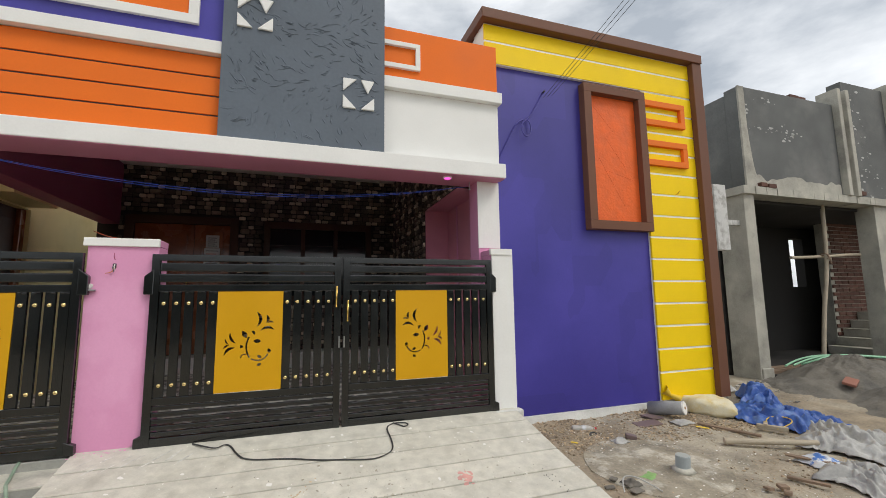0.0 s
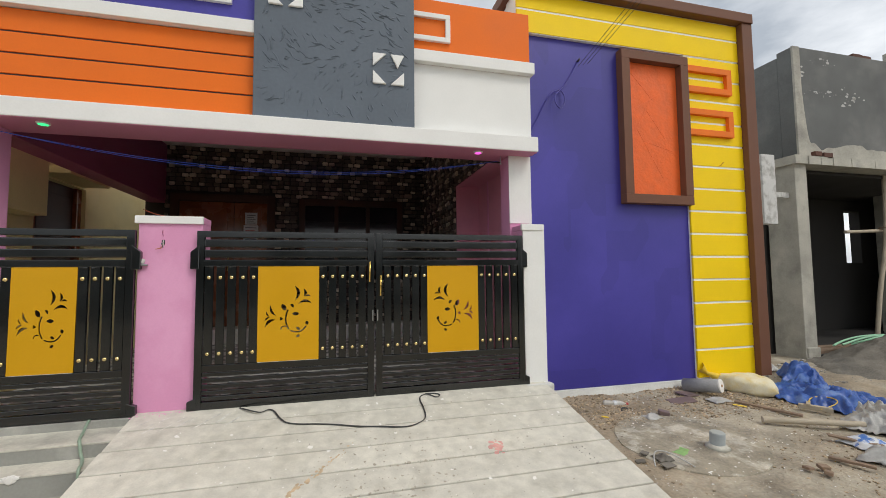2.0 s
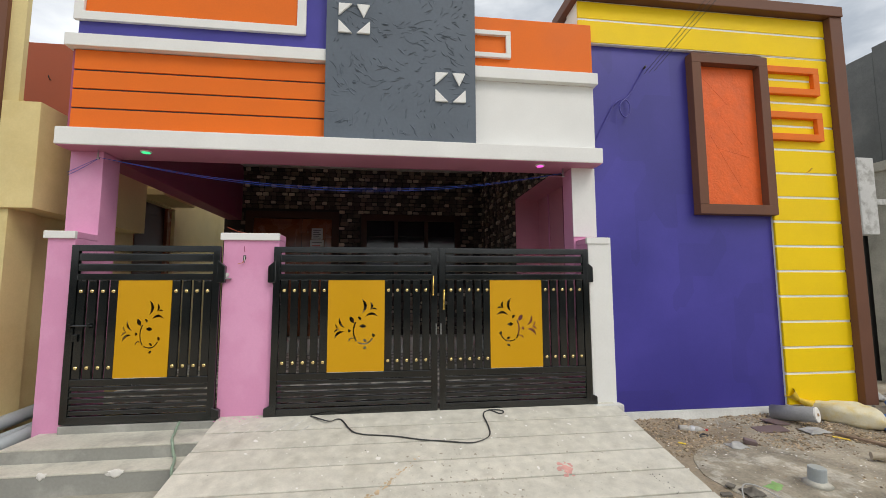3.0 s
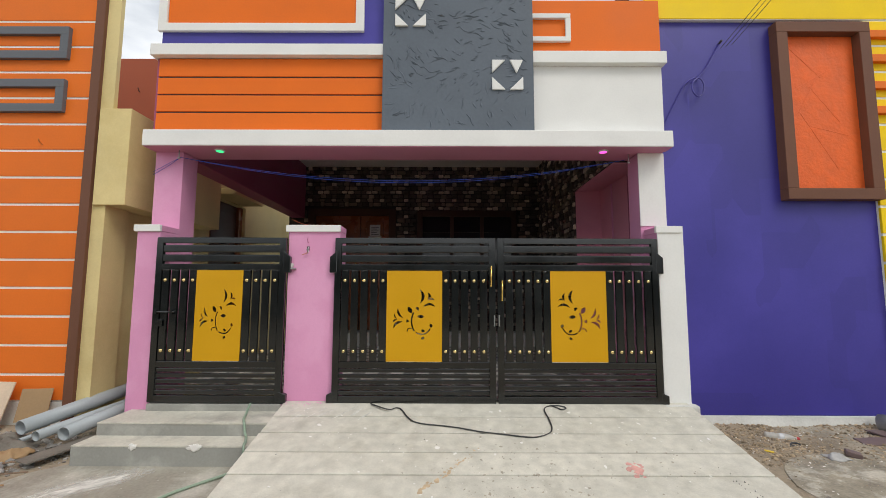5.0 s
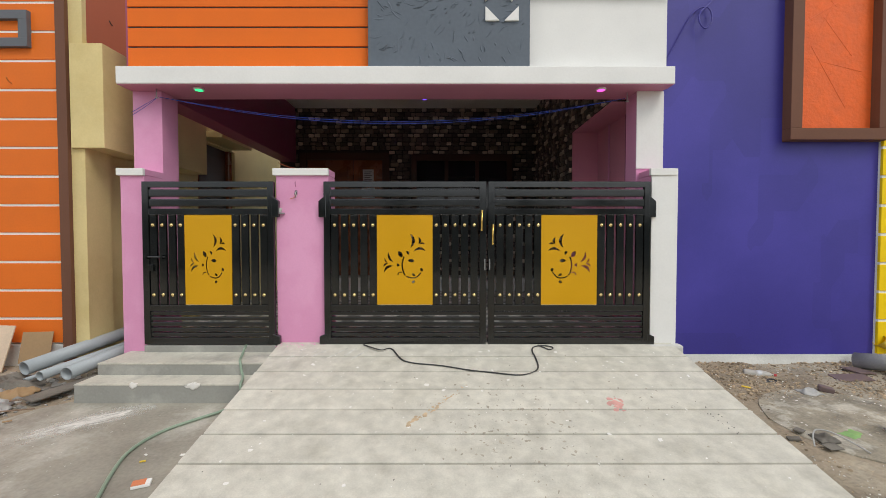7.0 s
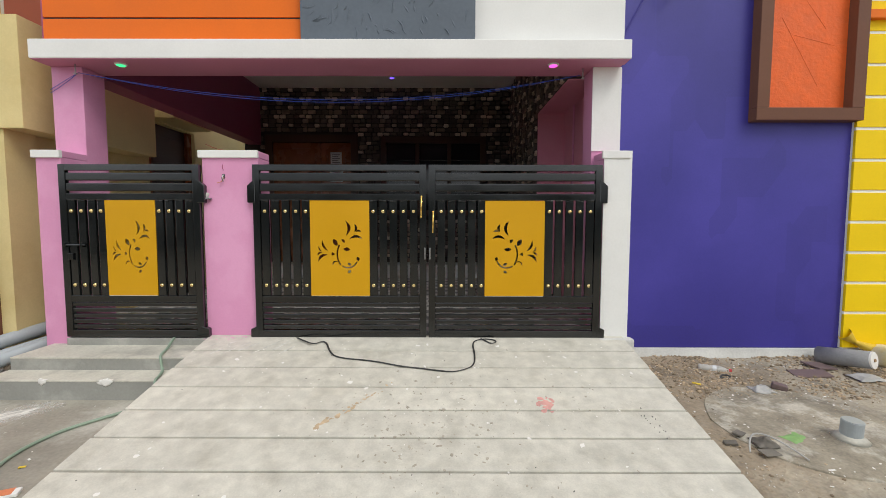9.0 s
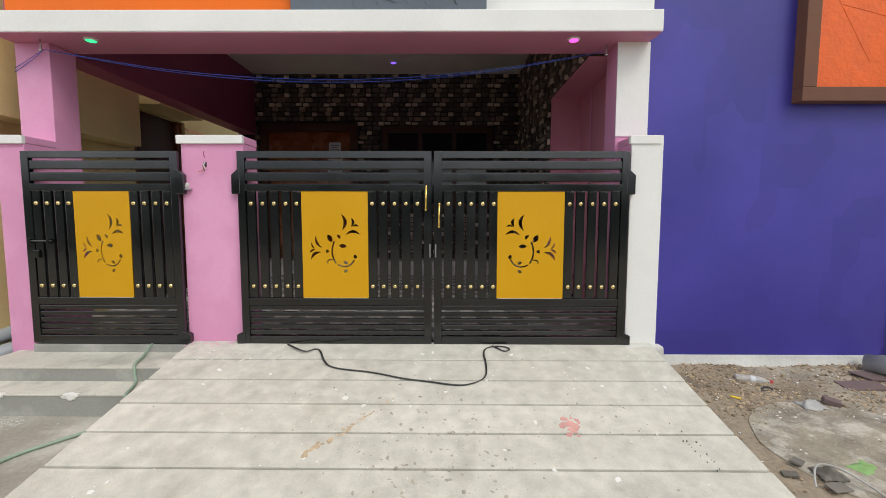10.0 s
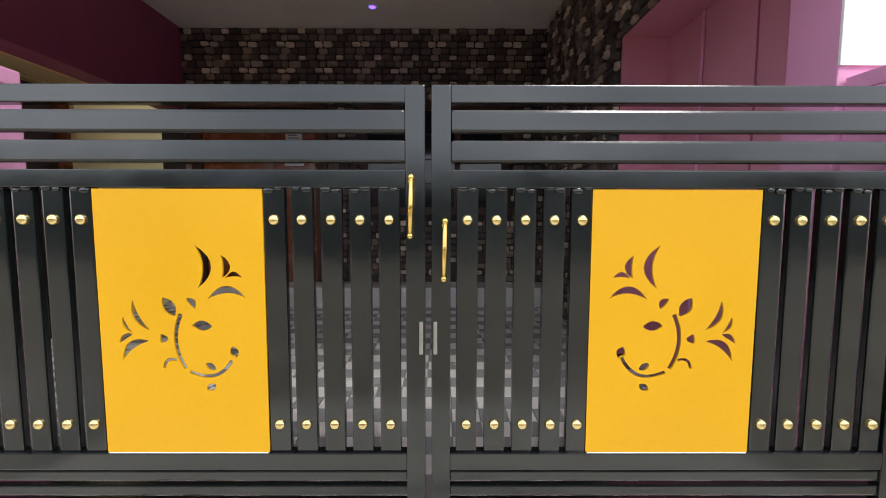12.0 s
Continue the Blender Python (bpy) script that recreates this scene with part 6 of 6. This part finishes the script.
def dust_film():
    """Pale dust, thin as a film: patchy streaks over clear gaps, fading out to its rim."""
    mat = material("dust_smear", (0.78, 0.765, 0.71), 0.95, vary=0.2, scale=30, bump=0)
    n, l = mat.node_tree.nodes, mat.node_tree.links
    out = [k for k in n if k.type == "OUTPUT_MATERIAL"][0]
    bsdf = [k for k in n if k.type == "BSDF_PRINCIPLED"][0]
    where = n.new("ShaderNodeNewGeometry")
    turn = n.new("ShaderNodeMapping")
    turn.vector_type = "TEXTURE"
    turn.inputs["Location"].default_value = (-2.49, 2.90, 0)
    turn.inputs["Rotation"].default_value = (0, 0, math.atan2(0.69, 0.72))
    turn.inputs["Scale"].default_value = (0.44, 0.15, 1)
    l.new(where.outputs["Position"], turn.inputs["Vector"])
    flat = n.new("ShaderNodeVectorMath")
    flat.operation = "MULTIPLY"
    flat.inputs[1].default_value = (1, 1, 0)
    l.new(turn.outputs["Vector"], flat.inputs[0])
    far = n.new("ShaderNodeVectorMath")
    far.operation = "LENGTH"
    l.new(flat.outputs["Vector"], far.inputs[0])
    tex = n.new("ShaderNodeTexNoise")
    tex.inputs["Scale"].default_value = 3.4
    tex.inputs["Detail"].default_value = 8
    tex.inputs["Roughness"].default_value = 0.72
    l.new(flat.outputs["Vector"], tex.inputs["Vector"])
    less = n.new("ShaderNodeMath")
    less.operation = "MULTIPLY_ADD"
    l.new(far.outputs["Value"], less.inputs[0])
    less.inputs[1].default_value = -0.36
    l.new(tex.outputs["Fac"], less.inputs[2])
    cover = n.new("ShaderNodeMapRange")
    cover.inputs["From Min"].default_value = 0.16
    cover.inputs["From Max"].default_value = 0.44
    cover.inputs["To Max"].default_value = 0.85
    l.new(less.outputs[0], cover.inputs["Value"])
    clear = n.new("ShaderNodeBsdfTransparent")
    mix = n.new("ShaderNodeMixShader")
    l.new(cover.outputs["Result"], mix.inputs["Fac"])
    l.new(clear.outputs[0], mix.inputs[1])
    l.new(bsdf.outputs[0], mix.inputs[2])
    l.new(mix.outputs[0], out.inputs["Surface"])
    return mat


def splashes():
    rng = random.Random(12)
    white, dark, dirt = bmesh.new(), bmesh.new(), bmesh.new()
    for _ in range(210):
        x, y = rng.uniform(-1.42, 2.05), 1.7 + 2.0 * rng.random() ** 0.7
        blot(white, x, y, ramp_z(y), 0.0035 + 0.016 * rng.random() ** 5, rng, RAMP_FALL, rng.uniform(0.4, 1), rng.uniform(0, 3))
    for x, y, r in ((-1.05, 3.38, 0.028), (0.35, 3.6, 0.02), (0.43, 3.62, 0.02), (1.52, 3.42, 0.022), (1.35, 2.46, 0.022), (1.95, 3.2, 0.02), (0.2, 3.05, 0.014)):
        blot(white, x, y, ramp_z(y), r, rng, RAMP_FALL, 0.55, rng.uniform(0, 3))
    for _ in range(16):
        x, y = rng.gauss(1.85, 0.035), rng.gauss(2.66, 0.08)
        blot(dark, x, y, ramp_z(y), rng.uniform(0.003, 0.009), rng, RAMP_FALL, 0.5, 1.0)
    for _ in range(26):
        x, y = rng.uniform(-1.3, 2.0), rng.uniform(1.9, 3.6)
        blot(dark, x, y, ramp_z(y), rng.uniform(0.002, 0.007), rng, RAMP_FALL, 0.5, 1.0)
    for _ in range(420):
        x, y = rng.gauss(0.5, 0.3), rng.gauss(2.6, 0.3)
        if y < 3.6:
            blot(dirt, x, y, ramp_z(y) - 0.0006, 0.002 + 0.013 * rng.random() ** 3, rng, RAMP_FALL, rng.uniform(0.3, 0.9), rng.uniform(0, 3))
    for _ in range(60):
        x, y = rng.gauss(1.45, 0.2), rng.gauss(2.9, 0.3)
        if y < 3.6:
            blot(dirt, x, y, ramp_z(y) - 0.0006, 0.002 + 0.011 * rng.random() ** 3, rng, RAMP_FALL, rng.uniform(0.3, 0.9), rng.uniform(0, 3))
    # pink drips under the pillar
    pinkish = bmesh.new()
    for _ in range(26):
        x, y = rng.uniform(-1.52, -1.06), rng.gauss(3.735, 0.02)
        blot(pinkish, x, y, ramp_z(y), rng.uniform(0.003, 0.011), rng, RAMP_FALL, 0.7, 0.3)
    solid("pink_drips", pinkish, M_PINK, "pink paint drips at the pillar foot", "paint", "stuff")
    solid("paint_splashes", white, M_PAINT_SPOT, "dried white paint splashes on the driveway", "paint", "stuff")
    solid("grit_specks", dark, M_DARK_SPOT, "black grit specks on the driveway", "grit", "stuff")
    solid("dirt_specks", dirt, M_DIRT_MARK, "brown dirt marks on the driveway", "dirt", "stuff")
    streaks = bmesh.new()
    for k in range(14):
        x, y = -1.36 + 0.05 * k + rng.uniform(-0.02, 0.02), 3.56 + rng.uniform(-0.08, 0.1)
        blot(streaks, x, y, ramp_z(y), rng.uniform(0.05, 0.1), rng, RAMP_FALL, rng.uniform(0.06, 0.14), 0.95)
    solid("lime_streaks", streaks, M_DUST, "pale lime streaks brushed over the driveway top", "stain", "stuff")
    red = bmesh.new()
    for _ in range(26):
        x, y = rng.gauss(1.235, 0.026), rng.gauss(2.83, 0.034)
        blot(red, x, y, ramp_z(y) + rng.uniform(0, 0.0005), rng.uniform(0.008, 0.026), rng, RAMP_FALL, 0.8, rng.uniform(0, 3))
    solid("red_mark", red, M_RED_MARK, "smudged red powder mark on the driveway", "mark", "stuff")
    rust = bmesh.new()
    for _ in range(60):
        t = rng.random() ** 1.6
        x, y = -0.2 + 0.40 * t + rng.gauss(0, 0.012), 2.60 + 0.46 * t + rng.gauss(0, 0.012)
        blot(rust, x, y, ramp_z(y) + rng.uniform(0, 0.0005), rng.uniform(0.004, 0.026) * (1 - 0.7 * t), rng, RAMP_FALL, 0.7, 0.85)
    solid("rust_stain", rust, M_RUST_MARK, "long rust-brown stain on the driveway", "stain", "stuff")
    dust = bmesh.new()
    for _ in range(30):
        x, y = rng.uniform(-3.0, -1.55), rng.uniform(1.8, 3.1)
        blot(dust, x, y, ground_height(x, y) + 0.022, rng.uniform(0.002, 0.007), rng, 0.04, 0.6, 0.5)
    for _ in range(60):
        x, y = rng.gauss(-2.5, 0.4), rng.gauss(2.35, 0.3)
        if x < -1.55 and x > -3.2 and y < 3.1:
            blot(dust, x, y, ground_height(x, y) + 0.022, 0.002 + 0.007 * rng.random() ** 3, rng, 0.04, rng.uniform(0.2, 0.5), rng.gauss(0.75, 0.4))
    solid("cement_dust", dust, M_DUST, "pale cement dust dragged over the apron", "dust", "stuff")
    smear = bmesh.new()
    grid = []
    for i in range(25):
        row = []
        for j in range(9):
            u, v = i / 24, j / 8
            along, across = 0.95 * u, (v - 0.5) * 0.42
            x, y = -2.86 + along * 0.72 - across * 0.69, 2.53 + along * 0.69 + across * 0.72
            row.append(smear.verts.new((x, y, ground_height(x, y) + 0.0238)))
        grid.append(row)
    for p, q in zip(grid, grid[1:]):
        for j in range(8):
            if max(v.co.y for v in (p[j], q[j], q[j + 1], p[j + 1])) < 3.18:
                smear.faces.new((p[j], q[j], q[j + 1], p[j + 1]))
    loose = [v for v in smear.verts if not v.link_faces]
    bmesh.ops.delete(smear, geom=loose, context="VERTS")
    solid("dust_smear", smear, dust_film(), "dragged smear of pale cement dust on the apron", "dust", "stuff")
    flecks = bmesh.new()
    for _ in range(700):
        x, y = rng.uniform(2.2, 4.6), rng.uniform(1.8, 3.95)
        d = math.hypot(x - 2.95, y - 2.84)
        z = ground_height(x, y) + 0.004
        if d < 0.58:
            z = max(z, -0.287 + 0.0577 * (y - 2.84) + 0.021 - 0.011 * d / 0.58)
        blot(flecks, x, y, z, 0.002 + 0.012 * rng.random() ** 4, rng, 0.05, 0.6, rng.uniform(0, 3))
    solid("plaster_flecks", flecks, M_PAINT_SPOT, "white plaster flecks strewn over the soil", "flecks", "stuff")
    # paint runs on the steps
    for x, w in ((-2.40, 0.05), (-1.93, 0.09)):
        bm = bmesh.new()
        for k in range(8):
            bmesh.ops.create_icosphere(bm, subdivisions=2, radius=1, matrix=Matrix.Translation((rng.uniform(-w * 0.6, w * 0.6), rng.uniform(-0.002, 0.002), -0.012 * rng.random())) @ Matrix.Diagonal((w * rng.uniform(0.16, 0.42), 0.002, 0.026 * rng.uniform(0.4, 1.2), 1)))
        bmesh.ops.create_icosphere(bm, subdivisions=2, radius=1, matrix=Matrix.Translation((0, 0.012, 0.006)) @ Matrix.Diagonal((w * 0.6, 0.017, 0.0018, 1)))
        ob = solid("paint_blob", bm, M_PAINT_SPOT, "white paint blob on the step edge", "paint", smooth=True)
        ob.location = (x, 3.187, -0.132)
    b = empty("paper_packet", "crushed orange and white paper packet on the apron", "packet", (-1.61, 2.17, ground_height(-1.61, 2.17) + 0.022))
    bm = bmesh.new()
    box(bm, -0.045, 0.045, -0.03, 0.03, 0, 0.018, 0.004)
    part("packet_body", bm, M_WHITE, b)
    bm = bmesh.new()
    box(bm, -0.044, 0.02, -0.0285, 0.03, 0.0182, 0.02)
    part("packet_top", bm, material("faded_orange_print", (0.72, 0.24, 0.11), 0.6), b, "orange printed top")
    b.rotation_euler = (0, 0, radians(25))


splashes()

# ---- stones of the porch cladding ----
back_wall = [o for o in scene.objects if o.name.startswith("wall_porch_back")][0]
clad(back_wall, stone_layout(-2.72, 1.755, 0.3, CEIL_Z, ((-2.63, -0.97, 0.0, 2.58), (-0.56, 1.31, 1.15, 2.55)), 3), (0, BACK_Y, 0), 0.0, 300, lambda u, z: z > 1.5)
end_wall = [o for o in scene.objects if o.name.startswith("wall_porch_end")][0]
# along the end wall u runs towards the street
clad(end_wall, stone_layout(0.0, 2.17, 0.07, BEAM_Z, (), 5), (1.76, BACK_Y, 0), radians(-90), 120, lambda u, z: z > 1.5)
beam_right = [o for o in scene.objects if o.name.startswith("side_beam_right")][0]
clad(beam_right, stone_layout(0.0, 3.5, BEAM_Z, CEIL_Z, (), 6), (1.76, BACK_Y, 0), radians(-90), 260, lambda u, z: True)
